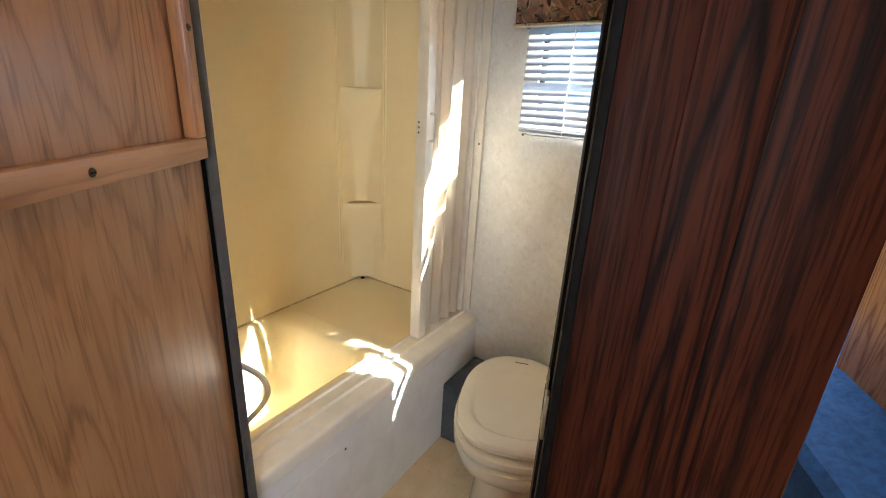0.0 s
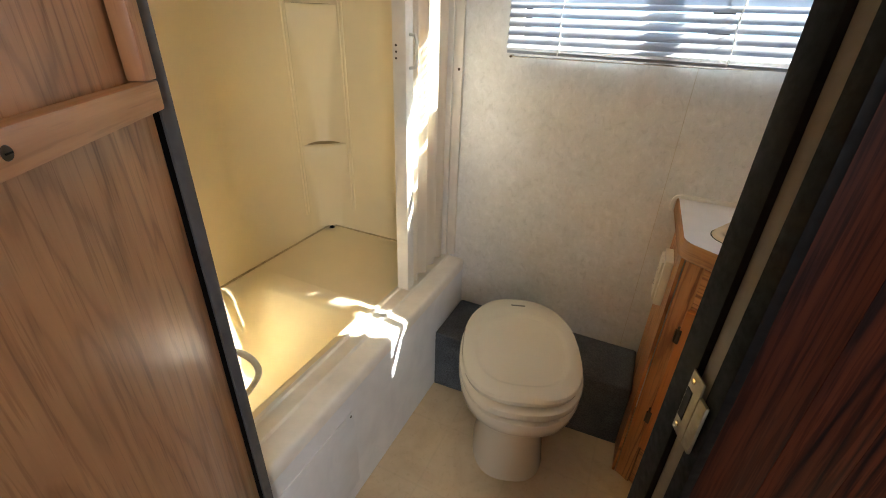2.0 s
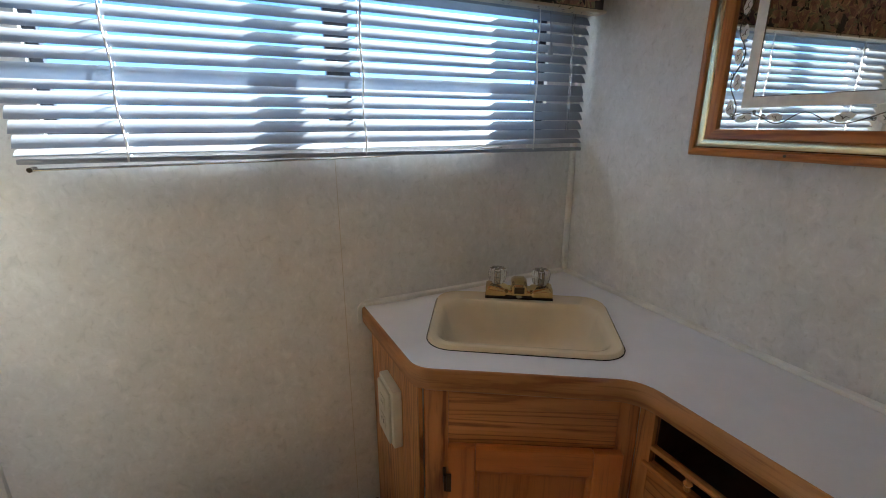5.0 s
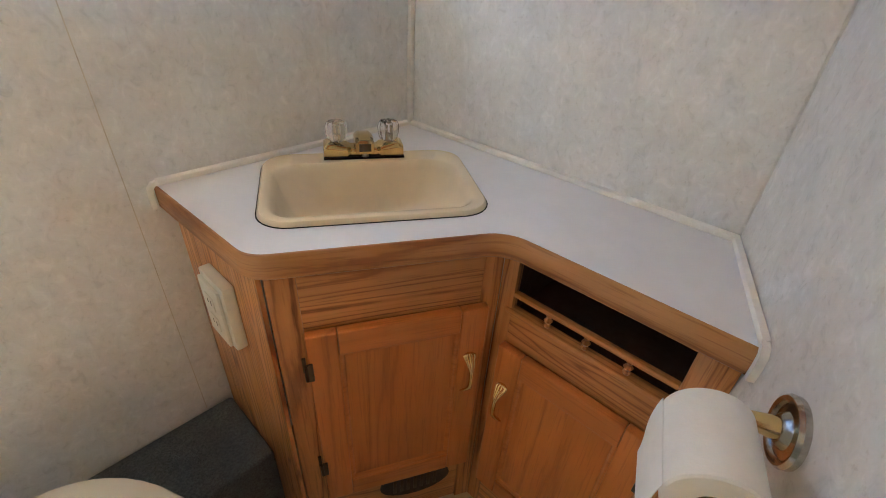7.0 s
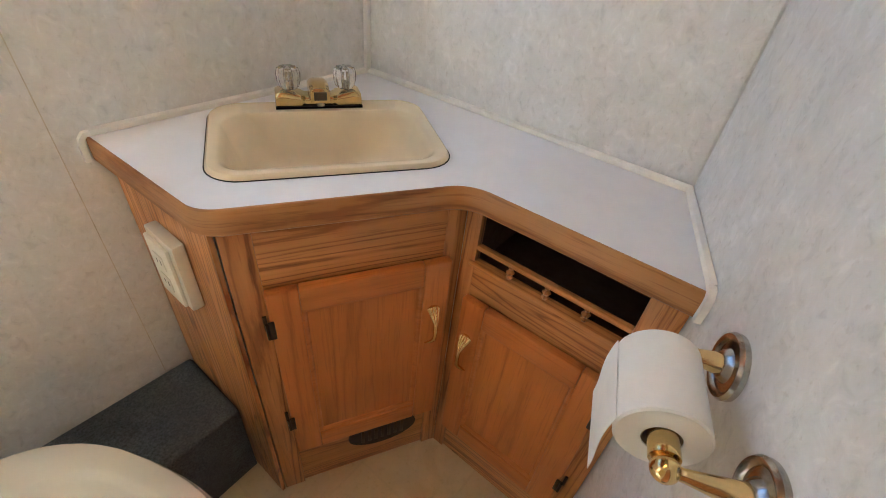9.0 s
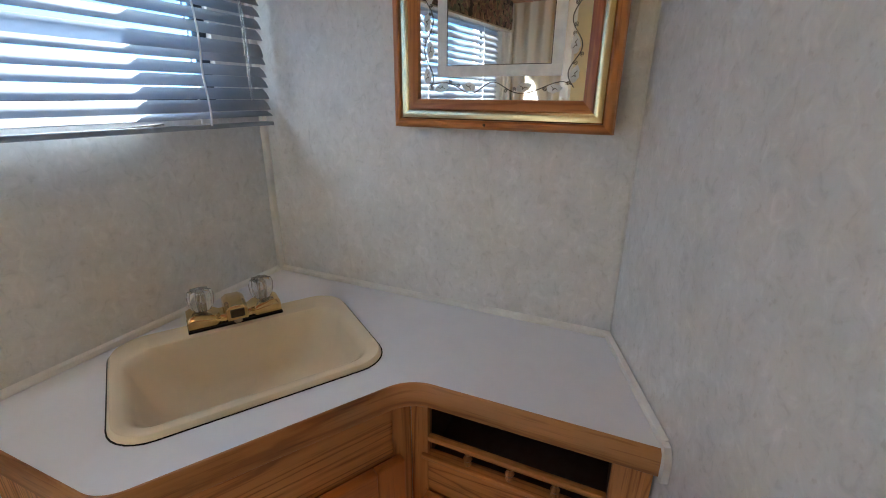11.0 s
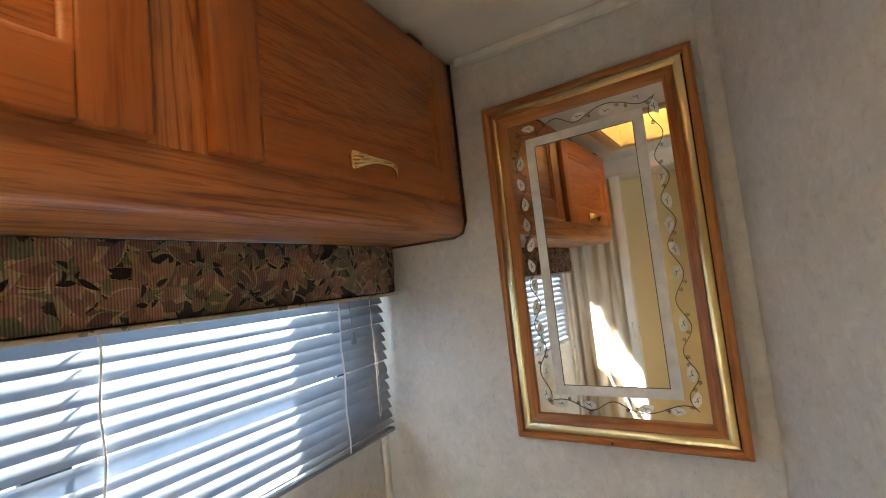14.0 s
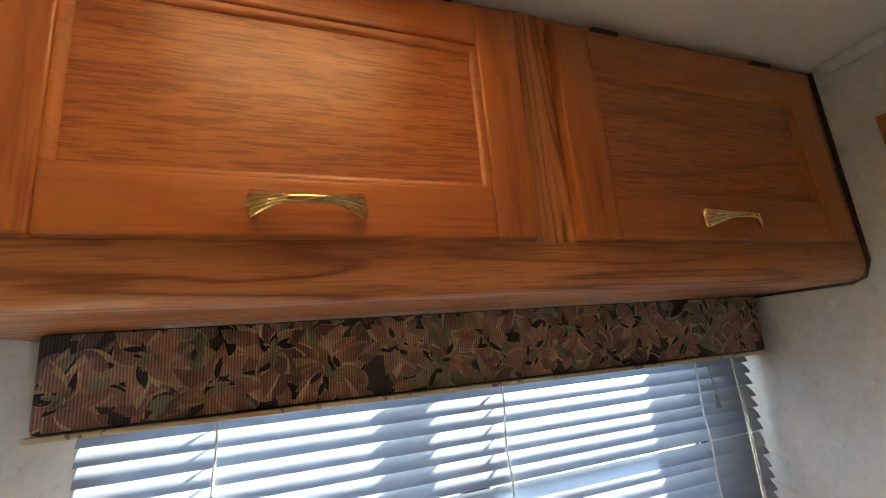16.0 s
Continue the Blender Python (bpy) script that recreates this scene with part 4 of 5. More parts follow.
# dark plate stands in for the black reflection in the polished brass front
part("spout_face", bb(-0.0115, 0.0115, -0.0496, -0.0478, 0.0215, 0.0365, soft=0.0006), dark_metal, sp, "front face of the spout with its dark reflection painted on")
bm = bmesh.new()
lathe(bm, [(0.008, 0.0), (0.008, 0.012)], 14)
part("aerator", bm, chrome, sp, "", Matrix.Translation((0, -0.040, 0.010)))
for sx in (-0.051, 0.051):
    bm = bmesh.new()
    rings = []
    for r, z in ((0.010, 0.0), (0.016, 0.004), (0.019, 0.014), (0.020, 0.028), (0.017, 0.038), (0.009, 0.041)):
        rings.append([(r * (1 + 0.10 * math.cos(8 * a)) * math.cos(a), r * (1 + 0.10 * math.cos(8 * a)) * math.sin(a), z) for a in (2 * math.pi * k / 48 for k in range(48))])
    loft(bm, rings)
    kn = part("knob", bm, clear_plastic, fau, "clear fluted acrylic knob", Matrix.Translation((sx, 0, 0.0275)))
    bm = bmesh.new()
    lathe(bm, [(0.006, -0.001), (0.006, 0.016), (0.003, 0.018), (0.003, 0.03)], 12)
    part("stem", bm, chrome, kn)

# outlet on the vanity's side
out = thing("wall_outlet", "ivory surface-mounted power outlet on the vanity's side", "outlet", Matrix.Translation((0.5178, 1.835, 0.63)))
part("box", bb(-0.020, 0, -0.045, 0.045, -0.066, 0.066, soft=0.004), outlet_mat, out)
part("cover_plate", bb(-0.027, -0.0203, -0.036, 0.036, -0.058, 0.058, soft=0.003), outlet_mat, out)
for dz in (-0.022, 0.022):
    part("socket", bb(-0.0285, -0.0273, -0.015, 0.015, dz - 0.014, dz + 0.014, soft=0.0004), outlet_mat, out)
    for dy in (-0.006, 0.006):
        part("slot", bb(-0.0289, -0.0287, dy - 0.001, dy + 0.001, dz - 0.004, dz + 0.005), black_edge, out)

# ---- framed mirror ----
MY0, MY1, MZ0, MZ1 = 1.277, 1.654, 1.148, 1.80
# it hangs with the edge beside the doorway a little off the wall
hang = Matrix.Translation((WX, MY1, 1.15)) @ Matrix.Rotation(-0.052, 4, "Z") @ Matrix.Translation((-WX, -MY1, -1.15))
mir = thing("framed_mirror", "etched mirror in an oak frame with a gold inner band", "mirror", hang)


def picture_frame(profile, name, mats, label=""):
    """Four mitred members; profile gives (inset from the outer edge, height over the wall)."""
    for k in range(4):
        bm = bmesh.new()
        rows = []
        for inset, d in [(profile[0][0], 0.001)] + profile + [(profile[-1][0], 0.001)]:
            c = [(MY0 + inset, MZ0 + inset), (MY1 - inset, MZ0 + inset), (MY1 - inset, MZ1 - inset), (MY0 + inset, MZ1 - inset)]
            rows.append([bm.verts.new((WX - d, *c[k])), bm.verts.new((WX - d, *c[(k + 1) % 4]))])
        for a, b in zip(rows, rows[1:] + rows[:1]):
            bm.faces.new((a[0], a[1], b[1], b[0]))
        bm.faces.new([r[0] for r in rows])
        bm.faces.new([r[1] for r in rows][::-1])
        part(name, bm, mats[k % 2], mir, label)


picture_frame([(0.0, 0.017), (0.002, 0.022), (0.006, 0.0245), (0.0115, 0.0245), (0.0145, 0.022)], "outer_frame", (frame_y, frame_z))
picture_frame([(0.0146, 0.012), (0.0158, 0.012)], "shadow_line", (black_edge, black_edge), "dark joint line")
picture_frame([(0.0159, 0.0186), (0.0168, 0.0199), (0.0210, 0.0205), (0.0255, 0.0201), (0.0295, 0.0186), (0.0302, 0.0174)], "gold_band", (gold_strip, gold_strip), "polished gold band")
picture_frame([(0.0304, 0.019), (0.032, 0.0205), (0.040, 0.019), (0.0468, 0.016), (0.0478, 0.013)], "inner_frame", (frame_y, frame_z))
nail = bmesh.new()
lathe(nail, [(0.0026, 0.0), (0.0024, 0.0008), (0.0001, 0.0012)], 10)
part("nail", nail, dark_metal, mir, "", Matrix.Translation((WX - 0.0245, (MY0 + MY1) / 2 + 0.012, MZ0 + 0.008)) @ Matrix.Rotation(radians(-90), 4, "Y"))
GY0, GY1, GZ0, GZ1 = MY0 + 0.048, MY1 - 0.048, MZ0 + 0.048, MZ1 - 0.048
GX = WX - 0.0105
gl = part("glass", bb(GX, WX - 0.002, GY0 - 0.004, GY1 + 0.004, GZ0 - 0.004, GZ1 + 0.004), mirror_mat, mir, "silvered glass with an etched border")
IN0, IN1 = 0.035, 0.052
for a in ((GY0 + IN0, GY1 - IN0, GZ0 + IN0, GZ0 + IN1), (GY0 + IN0, GY1 - IN0, GZ1 - IN1, GZ1 - IN0),
          (GY0 + IN0, GY0 + IN1, GZ0 + IN1, GZ1 - IN1), (GY1 - IN1, GY1 - IN0, GZ0 + IN1, GZ1 - IN1)):
    part("etched_band", bb(GX - 0.0006, GX - 0.0001, *a), etched, gl)
for a in ((GY0 + IN1, GY1 - IN1, GZ0 + IN1, GZ0 + IN1 + 0.0012), (GY0 + IN1, GY1 - IN1, GZ1 - IN1 - 0.0012, GZ1 - IN1),
          (GY0 + IN1, GY0 + IN1 + 0.0012, GZ0 + IN1, GZ1 - IN1), (GY1 - IN1 - 0.0012, GY1 - IN1, GZ0 + IN1, GZ1 - IN1)):
    part("fine_line", bb(GX - 0.0008, GX - 0.0001, *a), vine_mat, gl)


def vine(y0, z0, y1, z1, waves, seed):
    """A wavy stem with curled tendrils and pointed leaves between two corners of the glass."""
    rnd = random.Random(seed)
    a, b = Vector((y0, z0)), Vector((y1, z1))
    way = b - a
    length = way.length
    way.normalize()
    side = Vector((-way.y, way.x))

    def stem(s):
        return a + way * length * s + side * 0.0085 * math.sin(2 * math.pi * waves * s + 0.5 * math.sin(9 * s + seed))

    bm = bmesh.new()
    count = int(waves * 20)
    tube(bm, [(GX - 0.0006, stem(k / count).x, stem(k / count).y) for k in range(count + 1)], 0.0007, 5)
    bays = int(waves * 2)
    for k in range(bays):
        for shift in (0.15, 0.85):
            if rnd.random() < 0.35:
                continue
            p = stem((k + shift) / bays)
            sg = 1 if rnd.random() < 0.5 else -1
            c = p + side * sg * 0.0042
            tube(bm, [(GX - 0.0006, c.x + 0.0034 * (1 - q / 15) * math.cos(q * 0.8 + k), c.y + 0.0034 * (1 - q / 15) * math.sin(q * 0.8 + k)) for q in range(13)], 0.0005, 4)
    part("vine", bm, vine_mat, gl)
    for k in range(bays):
        if rnd.random() < 0.12:
            continue
        s = (k + 0.5) / bays
        sg = -1 if k % 2 else 1
        turn = way if rnd.random() < 0.75 else -way
        d = (turn * 1.0 + side * sg * rnd.uniform(-0.45, 0.1)).normalized()
        c = a + way * length * s - side * sg * rnd.uniform(0.0005, 0.004) - d * 0.014
        e = Vector((-d.y, d.x))
        size = rnd.uniform(0.024, 0.029)
        shape = [(u, 0.0205 * u ** 0.62 * (1 - u) ** 0.9 * (1 + 0.12 * math.sin(u * 19))) for u in (0, 0.04, 0.1, 0.18, 0.28, 0.38, 0.5, 0.62, 0.74, 0.85, 0.93, 1.0)]
        outline = [c + d * size * u + e * w for u, w in shape] + [c + d * size * u - e * w * 0.85 for u, w in shape[-2:0:-1]]
        bm = bmesh.new()
        lo = [bm.verts.new((GX - 0.0002, p.x, p.y)) for p in outline]
        hi = [bm.verts.new((GX - 0.0007, p.x, p.y)) for p in outline]
        bm.faces.new(lo)
        bm.faces.new(hi)
        for q in range(len(lo)):
            r = (q + 1) % len(lo)
            bm.faces.new((lo[q], lo[r], hi[r], hi[q]))
        part("leaf", bm, etched, gl)
        bm = bmesh.new()
        spots = [c + d * size * u + e * w for u, w in ((0.28, -0.003), (0.42, 0.0005), (0.36, 0.003), (0.55, 0.0002), (0.7, 0.003))]
        tube(bm, [(GX - 0.0011, p.x, p.y) for p in spots], [0.0004, 0.0007, 0.0005, 0.0007, 0.0003], 4)
        part("leaf_vein", bm, vine_mat, gl)


VI = 0.018
vine(GY0 + VI, GZ0 + VI, GY1 - VI, GZ0 + VI, 2.5, 1)
vine(GY1 - VI, GZ0 + VI, GY1 - VI, GZ1 - VI, 6.5, 2)
vine(GY1 - VI, GZ1 - VI, GY0 + VI, GZ1 - VI, 2.5, 3)
vine(GY0 + VI, GZ1 - VI, GY0 + VI, GZ0 + VI, 6.5, 4)

# ---- paper holder ----
R1, R2 = Vector((0.737, slant(0.737), 0.801)), Vector((0.612, slant(0.612), 0.801))
to_wall = SLANT_N.to_track_quat("Z", "Y").to_matrix().to_4x4()
hold = thing("paper_holder", "worn chrome and brass toilet paper holder on the wall", "paper holder")
for c in (R1, R2):
    bm = bmesh.new()
    lathe(bm, [(0.034, 0.0006), (0.0345, 0.006), (0.032, 0.0095), (0.0285, 0.0085), (0.026, 0.0055), (0.018, 0.007), (0.014, 0.012), (0.010, 0.014), (0.0005, 0.014)], 32)
    ro = part("rosette", bm, chrome, hold, "worn chrome rosette", Matrix.Translation(c) @ to_wall)
    bm = bmesh.new()
    tube(bm, [(0, 0, 0.011), (0, 0, 0.034), (0, 0, 0.057), (0, 0, 0.067)], [0.012, 0.0085, 0.0055, 0.0055], 14)
    part("arm", bm, brass, ro, "brass arm")
    bm = bmesh.new()
    bmesh.ops.create_uvsphere(bm, u_segments=18, v_segments=12, radius=0.0115)
    part("ball", bm, brass, ro, "brass ball end", Matrix.Translation((0, 0, 0.071)))
AX1, AX2 = R1 + SLANT_N * 0.071, R2 + SLANT_N * 0.071
bm = bmesh.new()
tube(bm, [AX2.lerp(AX1, 0.06), AX2.lerp(AX1, 0.45), AX2.lerp(AX1, 0.46), AX2.lerp(AX1, 0.94)], [0.0125, 0.0125, 0.0105, 0.0105], 16)
part("roller", bm, brass, hold, "brass roller bar")
roll = thing("toilet_paper", "white toilet paper roll on the holder", "toilet paper")
way = (AX1 - AX2).normalized()
rm = Matrix.Translation(AX2 + way * 0.027) @ way.to_track_quat("Z", "Y").to_matrix().to_4x4()
bm = bmesh.new()
RR, LL = 0.0385, 0.092
lathe(bm, [(0.0162, 0.0), (RR - 0.002, 0.0), (RR, 0.002), (RR, LL - 0.002), (RR - 0.002, LL), (0.0162, LL)], 48, (False, False))
part("roll", bm, tissue, roll, "", Matrix.Translation((0, 0, -0.003)) @ rm)
bm = bmesh.new()
lathe(bm, [(0.0161, 0.001), (0.0161, LL - 0.001), (0.0148, LL - 0.001), (0.0148, 0.001), (0.0161, 0.001)], 32, (False, False))
part("core", bm, card_core, roll, "brown card core", Matrix.Translation((0, 0, -0.003)) @ rm)
bm = bmesh.new()
rings = []
for k in range(14):
    t = k / 13
    up = 0.006 - 0.086 * t
    outw = math.sqrt(max(0, RR * RR - up * up)) if up > 0 else RR + 0.002 * math.sin(t * 5)
    q = AX2 + way * 0.027 + SLANT_N * (outw + 0.0005) + Vector((0, 0, up - 0.003))
    rings.append([q, q + way * LL, q + way * LL + SLANT_N * 0.0006, q + SLANT_N * 0.0006])
loft(bm, rings)
part("loose_sheet", bm, tissue, roll)

# ---- toilet ----
toi = thing("toilet", "bone-coloured low trailer toilet with the lid closed", "toilet",
            Matrix.Translation((0.190, 1.652, 0)) @ Matrix.Rotation(radians(19.5), 4, "Z"))


def egg(z, w, front, back, n=2.4, cy=0.0, count=48):
    ring = []
    for k in range(count):
        a = 2 * math.pi * k / count
        c, s = math.cos(a), math.sin(a)
        x = w * math.copysign(abs(c) ** (2 / n), c)
        y = math.copysign(abs(s) ** (2 / n), s)
        y = y * (back if y > 0 else front)
        if y > 0:
            x *= 1 - 0.22 * (y / back) ** 2
        ring.append((x, y + cy, z))
    return ring


bm = bmesh.new()
loft(bm, [egg(0.0, 0.112, 0.146, 0.17, 2.6), egg(0.02, 0.109, 0.142, 0.168, 2.6), egg(0.12, 0.101, 0.130, 0.16), egg(0.22, 0.104, 0.136, 0.165), egg(0.26, 0.109, 0.138, 0.17), egg(0.285, 0.135, 0.18, 0.175)])
part("pedestal", bm, toilet_mat, toi)
bm = bmesh.new()
loft(bm, [egg(0.275, 0.122, 0.165, 0.16), egg(0.29, 0.152, 0.215, 0.185), egg(0.312, 0.168, 0.238, 0.198), egg(0.345, 0.173, 0.246, 0.202), egg(0.357, 0.171, 0.244, 0.2), egg(0.361, 0.164, 0.235, 0.195)])
part("bowl", bm, toilet_mat, toi)
bm = bmesh.new()
loft(bm, [egg(0.3615, 0.162, 0.226, 0.198, 2.6), egg(0.364, 0.170, 0.234, 0.205, 2.6), egg(0.379, 0.173, 0.238, 0.208, 2.6), egg(0.386, 0.171, 0.236, 0.207, 2.6), egg(0.3885, 0.164, 0.228, 0.2, 2.6)])
part("seat", bm, seat_mat, toi)
bm = bmesh.new()
loft(bm, [egg(0.3895, 0.154, 0.206, 0.208, 2.9), egg(0.392, 0.162, 0.214, 0.216, 2.9), egg(0.406, 0.166, 0.217, 0.219, 2.9), egg(0.4135, 0.163, 0.213, 0.216, 2.9), egg(0.4175, 0.155, 0.204, 0.208, 2.9),
          egg(0.4200, 0.133, 0.178, 0.134, 2.9), egg(0.4190, 0.128, 0.173, 0.129, 2.9), egg(0.4140, 0.121, 0.166, 0.122, 2.9), egg(0.4130, 0.116, 0.161, 0.117, 2.9), egg(0.4142, 0.06, 0.08, 0.06, 2.9)])
lid = part("lid", bm, seat_mat, toi, "closed lid with a shallow panel")
part("badge", bb(-0.022, 0.022, 0.172, 0.178, 0.4182, 0.4196, soft=0.0005), label_mat, lid, "small grey badge")
for sx in (-0.05, 0.05):
    bm = bmesh.new()
    tube(bm, [(sx - 0.014, 0.187, 0.392), (sx + 0.014, 0.187, 0.392)], 0.009, 12)
    part("hinge_knuckle", bm, seat_mat, toi)

# ---- carpeted step ----
step = thing("carpeted_step", "blue-grey carpeted box step along the wall", "step")
for nm_, z0_, z1_, o_ in (("riser", 0.0005, 0.214, 0.0), ("tread", 0.2145, 0.248, 0.005)):
    bm = bmesh.new()
    prism(bm, [(-0.138, 1.768 - o_), (0.516, 1.80 - o_), (0.516, 1.999), (-0.138, 1.999)], z0_, z1_)
    soften(bm, 0.012 if nm_ == "tread" else 0.004, 4)
    part(nm_, bm, carpet_mat, step)

# ---- tub and shower ----
tub = thing("bathtub", "yellowed plastic trailer bathtub with a seat ledge", "bathtub")
TX0, TX1, TY0, TY1, TZ = -0.755, -0.145, 1.0, 1.995, 0.425
bm = bmesh.new()
hole = fillet([(-0.738, 1.02), (-0.268, 1.02), (-0.268, 1.585), (-0.738, 1.585)], [0.06, 0.06, 0.09, 0.09], 8)
loops = []
for loop in ([(TX0, TY0), (-0.255, TY0), (-0.255, TY1), (TX0, TY1)], hole):
    vs = [bm.verts.new((x, y, TZ + 0.012)) for x, y in loop]
    loops += [bm.edges.new((vs[k], vs[(k + 1) % len(vs)])) for k in range(len(vs))]
bmesh.ops.triangle_fill(bm, use_beauty=True, use_dissolve=False, edges=loops)


def shrink(loop, d, z, back=0.0):
    cx, cy = -0.503, 1.31
    out_ = []
    for x, y in loop:
        hx = (abs(x - cx) - d) / abs(x - cx) if abs(x - cx) > d else 0
        dd = d + (back if y > cy else 0)
        hy = (abs(y - cy) - dd) / abs(y - cy) if abs(y - cy) > dd else 0
        out_.append((cx + (x - cx) * hx, cy + (y - cy) * hy, z))
    return out_


loft(bm, [[(x, y, TZ + 0.012) for x, y in hole], shrink(hole, 0.004, TZ + 0.011), shrink(hole, 0.009, TZ + 0.007, 0.006), shrink(hole, 0.014, TZ - 0.001, 0.014), shrink(hole, 0.019, TZ - 0.012, 0.021), shrink(hole, 0.024, TZ - 0.03, 0.027), shrink(hole, 0.032, 0.30, 0.038), shrink(hole, 0.042, 0.20, 0.05), shrink(hole, 0.055, 0.165, 0.062), shrink(hole, 0.08, 0.148, 0.08), shrink(hole, 0.12, 0.143, 0.10)], (False, True))
bmesh.ops.remove_doubles(bm, verts=bm.verts, dist=1e-5)
part("basin", bm, tub_mat, tub)
bm = bmesh.new()
sweep(bm, [(-0.138, TY0), (-0.138, TY1)], [(-0.1172, TZ - 0.02), (-0.1172, TZ + 0.012), (-0.113, TZ + 0.016), (-0.104, TZ + 0.016), (-0.101, TZ + 0.009), (-0.074, TZ + 0.009), (-0.071, TZ + 0.015), (-0.060, TZ + 0.015), (-0.057, TZ + 0.006), (-0.012, TZ + 0.004), (-0.004, TZ + 0.001), (0.0008, TZ - 0.006), (0.0, TZ - 0.036), (-0.005, TZ - 0.039), (-0.03, TZ - 0.039)])
part("rim", bm, folding_mat, tub, "cream front rim with door track grooves")
part("apron", bb(-0.156, -0.140, TY0, TY1, 0.0005, TZ - 0.04), apron_mat, tub, "off-white front apron")
ap = part("access_panel", bb(-0.1398, -0.1372, TY0 + 0.004, 1.292, 0.05, 0.333, soft=0.0008), apron_mat, tub)
bm = bmesh.new()
lathe(bm, [(0.0001, 0.0015), (0.003, 0.001), (0.004, 0.0)], 10)
part("screw", bm, dark_metal, ap, "", Matrix.Translation((-0.1372, 1.28, 0.32)) @ Matrix.Rotation(radians(90), 4, "Y"))

sur = thing("shower_surround", "yellowed plastic shower wall surround with corner shelves", "shower surround")
part("side_sheet", bb(-0.7565, -0.7505, TY0, 1.9885, TZ + 0.014, CEIL - 0.002), yellow_wall, sur)
part("end_sheet", bb(-0.7503, -0.2, 1.9888, 1.9955, TZ + 0.014, CEIL - 0.002), yellow_wall, sur)
part("end_sheet", bb(-0.7503, -0.135, 0.9985, 1.004, TZ + 0.014, CEIL - 0.002), yellow_wall, sur)
part("seam_bead", bb(-0.7503, -0.744, TY0 + 0.01, 1.988, TZ + 0.0125, TZ + 0.017, soft=0.001), caulk, sur, "grimy caulk line")
part("seam_bead", bb(-0.744, -0.27, 1.982, 1.9885, TZ + 0.0125, TZ + 0.017, soft=0.001), caulk, sur, "grimy caulk line")
bm = bmesh.new()
lathe(bm, [(0.011, 0.0), (0.009, 0.003), (0.005, 0.006), (0.0005, 0.007)], 12)
part("caulk_blob", bm, black_edge, sur, "dark worn caulk in the corner", Matrix.Translation((-0.728, 1.966, TZ + 0.0125)))
# corner column with two shelves
CXN, CYN = -0.7505, 1.9885


def column(spread, z, bulge=0.0):
    """A quarter-round across the corner: spread along the walls, bulge out of the chord."""
    pts_ = []
    for k in range(25):
        a = k / 24
        p = Vector((CXN + spread * a, CYN - spread * (1 - a)))
        out_ = bulge * math.sin(math.pi * a) if bulge > 0 else max(bulge, -1.3 * spread * min(a, 1 - a))
        p += Vector((1, -1)).normalized() * out_
        pts_.append((p.x, p.y, z))
    return pts_


bm = bmesh.new()
S = 0.112
rows_ = []
for z, bu in ((TZ + 0.03, -0.030), (0.58, -0.027), (0.66, -0.020), (0.70, -0.010), (0.735, 0.002), (0.757, 0.009), (0.775, 0.012), (0.788, 0.010), (0.795, 0.005), (0.798, -0.004),
              (0.797, -0.044), (0.80, -0.050), (0.81, -0.053), (0.86, -0.051), (0.93, -0.044), (1.02, -0.034), (1.09, -0.025), (1.14, -0.015), (1.175, -0.004), (1.20, 0.005), (1.222, 0.011), (1.238, 0.012), (1.248, 0.008), (1.254, 0.003), (1.256, -0.004),
              (1.255, -0.044), (1.258, -0.050), (1.268, -0.053), (1.33, -0.051), (1.46, -0.044), (1.6, -0.036), (CEIL - 0.01, -0.03)):
    rows_.append(column(S, z, bu))
loft(bm, rows_, (False, False), closed=False)
part("corner_column", bm, yellow_wall, sur, "moulded corner column with two shelves")
# brown film on the shelf tops: niche shade put into colour, with some grime
for z in (0.7985, 1.2565):
    bm = bmesh.new()
    film = [(x, y) for x, y, zz in column(S, z, -0.049)[3:22]] + [(x, y) for x, y, zz in column(S, z, -0.009)[4:21]][::-1]
    prism(bm, film, z, z + 0.0008)
    part("grime", bm, shelf_shade, sur, "brown film of painted shade and grime on the shelf")
for (x, y) in ((CXN - 0.001, CYN - S - 0.006), (CXN - 0.001, CYN - S - 0.02), (CXN + S + 0.006, CYN + 0.001), (CXN + S + 0.02, CYN + 0.001)):
    bm = bmesh.new()
    tube(bm, [(x, y, 0.53), (x, y, 1.2), (x, y, CEIL - 0.01)], 0.0045, 8)
    part("rib", bm, yellow_wall, sur)

# hose in the tub
hose = thing("shower_hose", "white vinyl shower hose hanging into the tub", "hose")
bm = bmesh.new()
hp = [(-0.36, 1.006, 1.0), (-0.36, 1.03, 0.85), (-0.35, 1.06, 0.70), (-0.33, 1.10, 0.62), (-0.30, 1.15, 0.56), (-0.30, 1.17, 0.50), (-0.33, 1.165, 0.44), (-0.37, 1.14, 0.38), (-0.42, 1.11, 0.30), (-0.47, 1.10, 0.20), (-0.5, 1.15, 0.15), (-0.5, 1.25, 0.145)]
fine_pts = []
for k in range(len(hp) - 1):
    p0, p1, p2, p3 = (Vector(hp[max(0, min(len(hp) - 1, k + o))]) for o in (-1, 0, 1, 2))
    for j in range(8):
        t = j / 8
        fine_pts.append(0.5 * ((2 * p1) + (p2 - p0) * t + (2 * p0 - 5 * p1 + 4 * p2 - p3) * t * t + (3 * p1 - p0 - 3 * p2 + p3) * t ** 3))
fine_pts.append(Vector(hp[-1]))
tube(bm, fine_pts, 0.0075, 12)
part("tube", bm, hose_mat, hose)

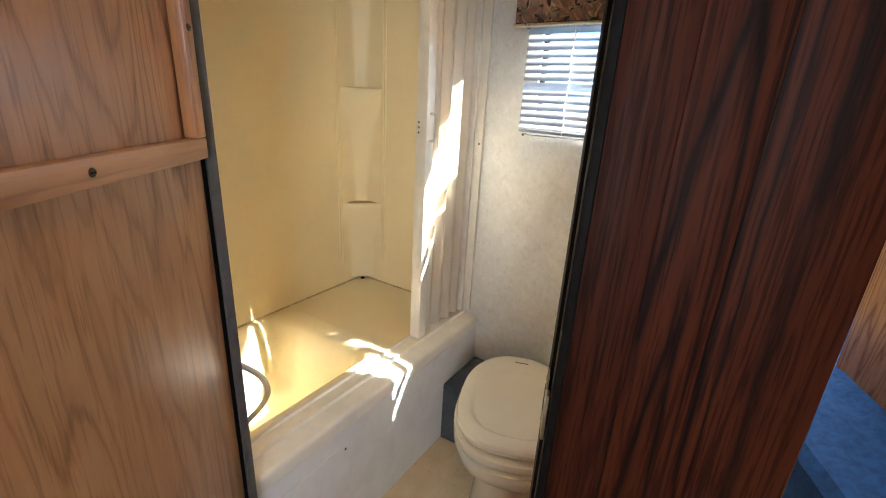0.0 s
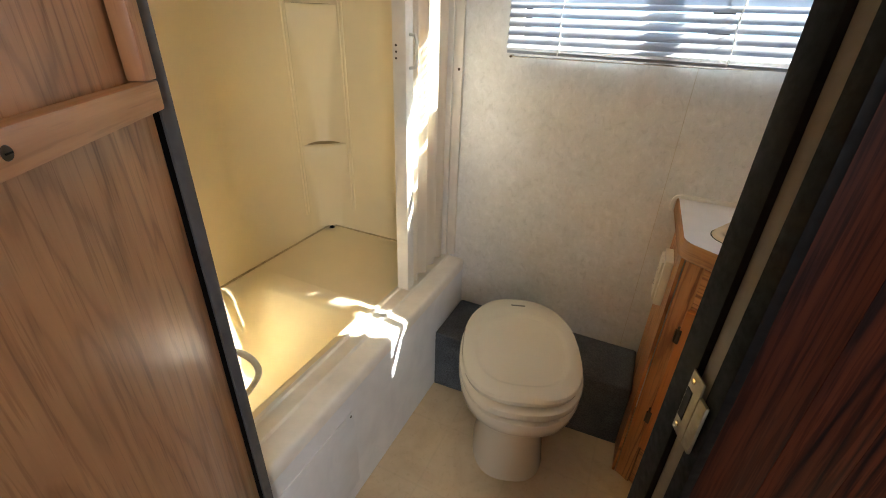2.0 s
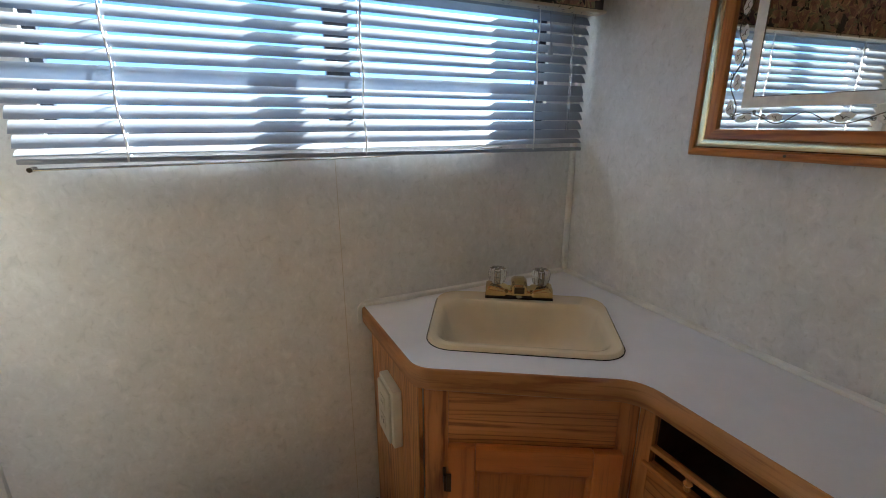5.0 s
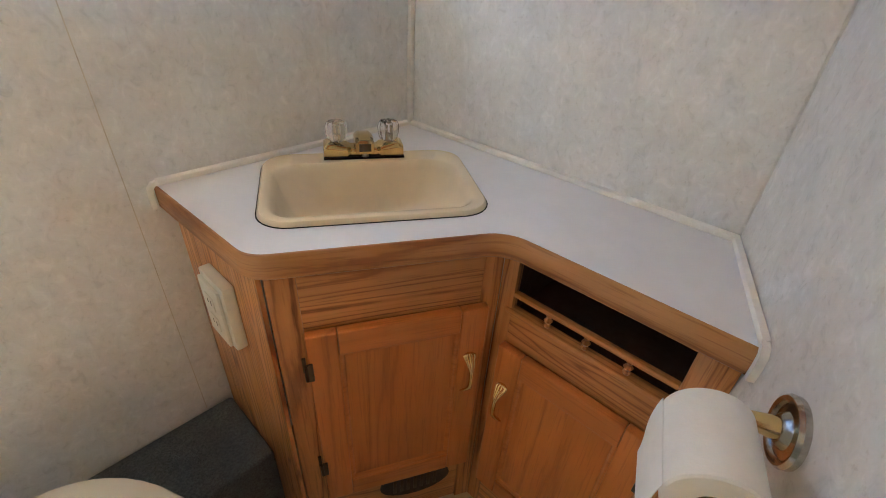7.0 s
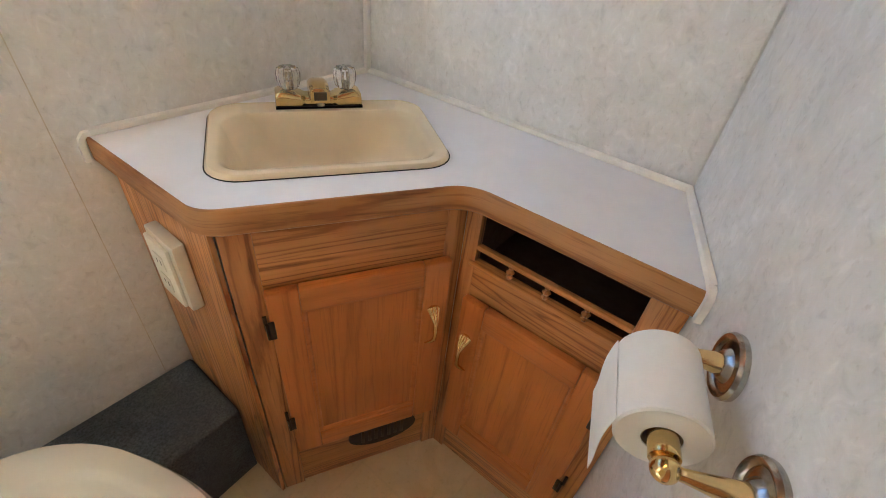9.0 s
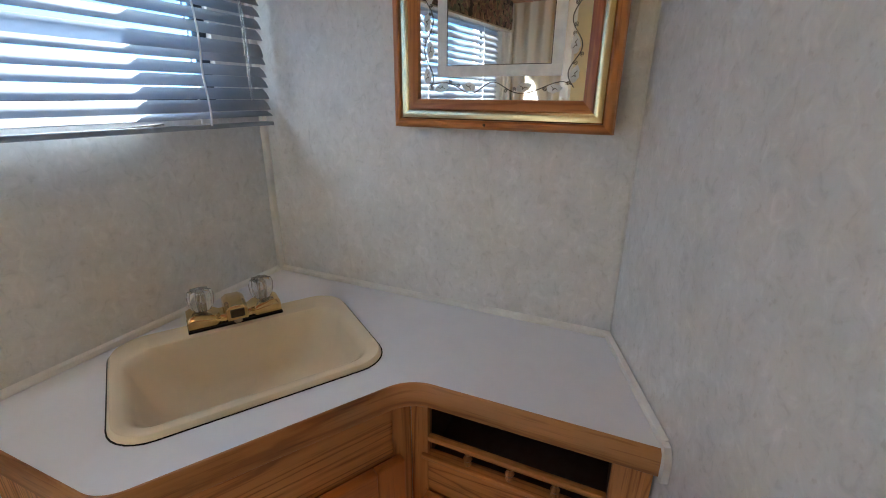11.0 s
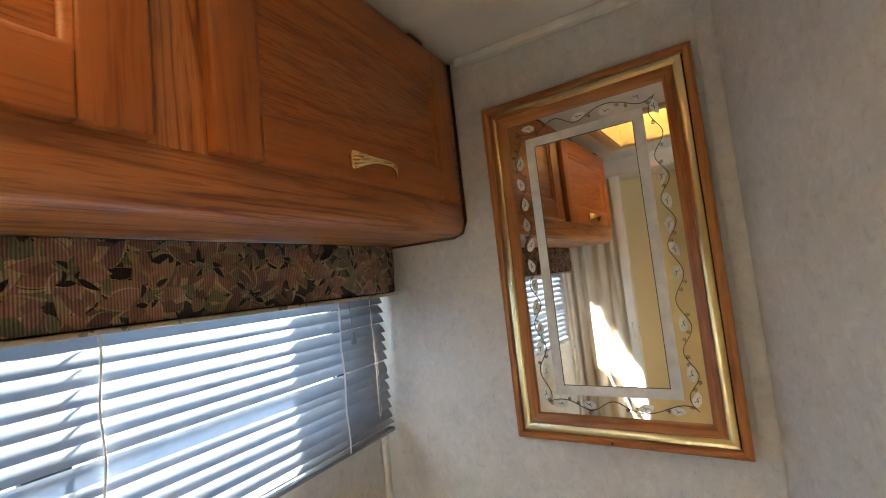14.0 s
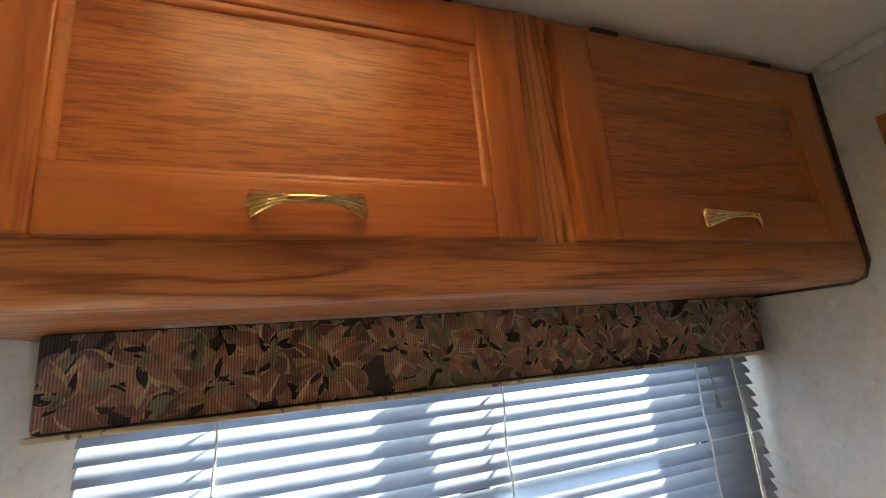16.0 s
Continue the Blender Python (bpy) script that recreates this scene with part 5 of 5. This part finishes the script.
# folding shower door, pushed back to the window wall
fold = thing("folding_shower_door", "cream vinyl folding shower door pushed open", "shower door")
FXC = -0.224
part("lead_post", bb(FXC - 0.022, FXC + 0.018, 1.697, 1.735, TZ + 0.014, 1.86, soft=0.004), folding_mat, fold)
part("wall_post", bb(FXC - 0.020, FXC + 0.020, 1.974, 1.9875, TZ + 0.014, 1.86, soft=0.003), folding_mat, fold)
ys = [1.735, 1.766, 1.800, 1.828, 1.864, 1.892, 1.926, 1.950, 1.974]
for k in range(8):
    y0, y1 = ys[k], ys[k + 1]
    xa, xb = (FXC + 0.014, FXC - 0.016) if k % 2 else (FXC - 0.016, FXC + 0.014)
    bm = bmesh.new()
    steps = 6
    rows_ = []
    for zq in range(15):
        z = TZ + 0.016 + (1.855 - TZ - 0.016) * zq / 14
        row = []
        for q in range(steps + 1):
            u = q / steps
            x = xa + (xb - xa) * (u * u * (3 - 2 * u)) + 0.002 * noise.noise(Vector((k, z * 3, u)))
            row.append((x, y0 + (y1 - y0) * u, z))
        back_row = [(x - 0.003, y, zz) for x, y, zz in row[::-1]]
        rows_.append(row + back_row)
    loft(bm, rows_)
    part("fold_panel", bm, sheet_vinyl, fold)
part("track", bb(FXC - 0.024, FXC + 0.024, 1.01, 1.9875, 1.862, CEIL - 0.001, soft=0.003), folding_mat, fold)
bm = bmesh.new()
hx_ = FXC + 0.018
tube(bm, [(hx_, 1.716, 1.112), (hx_ + 0.016, 1.716, 1.114), (hx_ + 0.021, 1.716, 1.125), (hx_ + 0.021, 1.716, 1.175), (hx_ + 0.016, 1.716, 1.188), (hx_, 1.716, 1.19)], 0.0042, 10)
part("handle", bm, outlet_mat, fold, "small white pull handle")
for z in (1.135, 1.15, 1.165):
    bm = bmesh.new()
    lathe(bm, [(0.0001, 0.001), (0.003, 0.0008), (0.003, 0.0)], 10)
    part("screw_hole", bm, dark_metal, fold, "", Matrix.Translation((FXC - 0.010, 1.6968, z)) @ Matrix.Rotation(radians(90), 4, "X"))
strip("trim_shower", (-0.212, 1.9878, TZ + 0.016), (-0.176, 1.9995, CEIL - 0.07), 0, "cream wall channel of the shower door", folding_mat, 0.002)
bm = bmesh.new()
lathe(bm, [(0.0001, 0.0015), (0.0035, 0.001), (0.0042, 0.0)], 12)
tagged(part("channel_screw", bm, dark_metal, None, "", Matrix.Translation((-0.187, 1.9876, 1.09)) @ Matrix.Rotation(radians(90), 4, "X")), "dark screw in the shower door channel", "screw")

# ---- roof vent ----
vent = thing("roof_vent", "amber plastic roof vent with daylight above", "roof vent")
for a in ((VX - VS, VX + VS, VY - VS, VY - VS + 0.008), (VX - VS, VX + VS, VY + VS - 0.008, VY + VS),
          (VX - VS, VX - VS + 0.008, VY - VS + 0.0082, VY + VS - 0.0082), (VX + VS - 0.008, VX + VS, VY - VS + 0.0082, VY + VS - 0.0082)):
    part("shaft_wall", bb(*a, CEIL - 0.008, CEIL + 0.09), amber, vent)
for a in ((VX - VS - 0.035, VX + VS + 0.035, VY - VS - 0.035, VY - VS), (VX - VS - 0.035, VX + VS + 0.035, VY + VS, VY + VS + 0.035),
          (VX - VS - 0.035, VX - VS, VY - VS, VY + VS), (VX + VS, VX + VS + 0.035, VY - VS, VY + VS)):
    part("flange", bb(*a, CEIL - 0.010, CEIL - 0.0005, soft=0.002), amber, vent)
part("lid", bb(VX - VS - 0.02, VX + VS + 0.02, VY - VS - 0.02, VY + VS + 0.02, CEIL + 0.091, CEIL + 0.094), amber_lid, vent, "translucent amber lid")
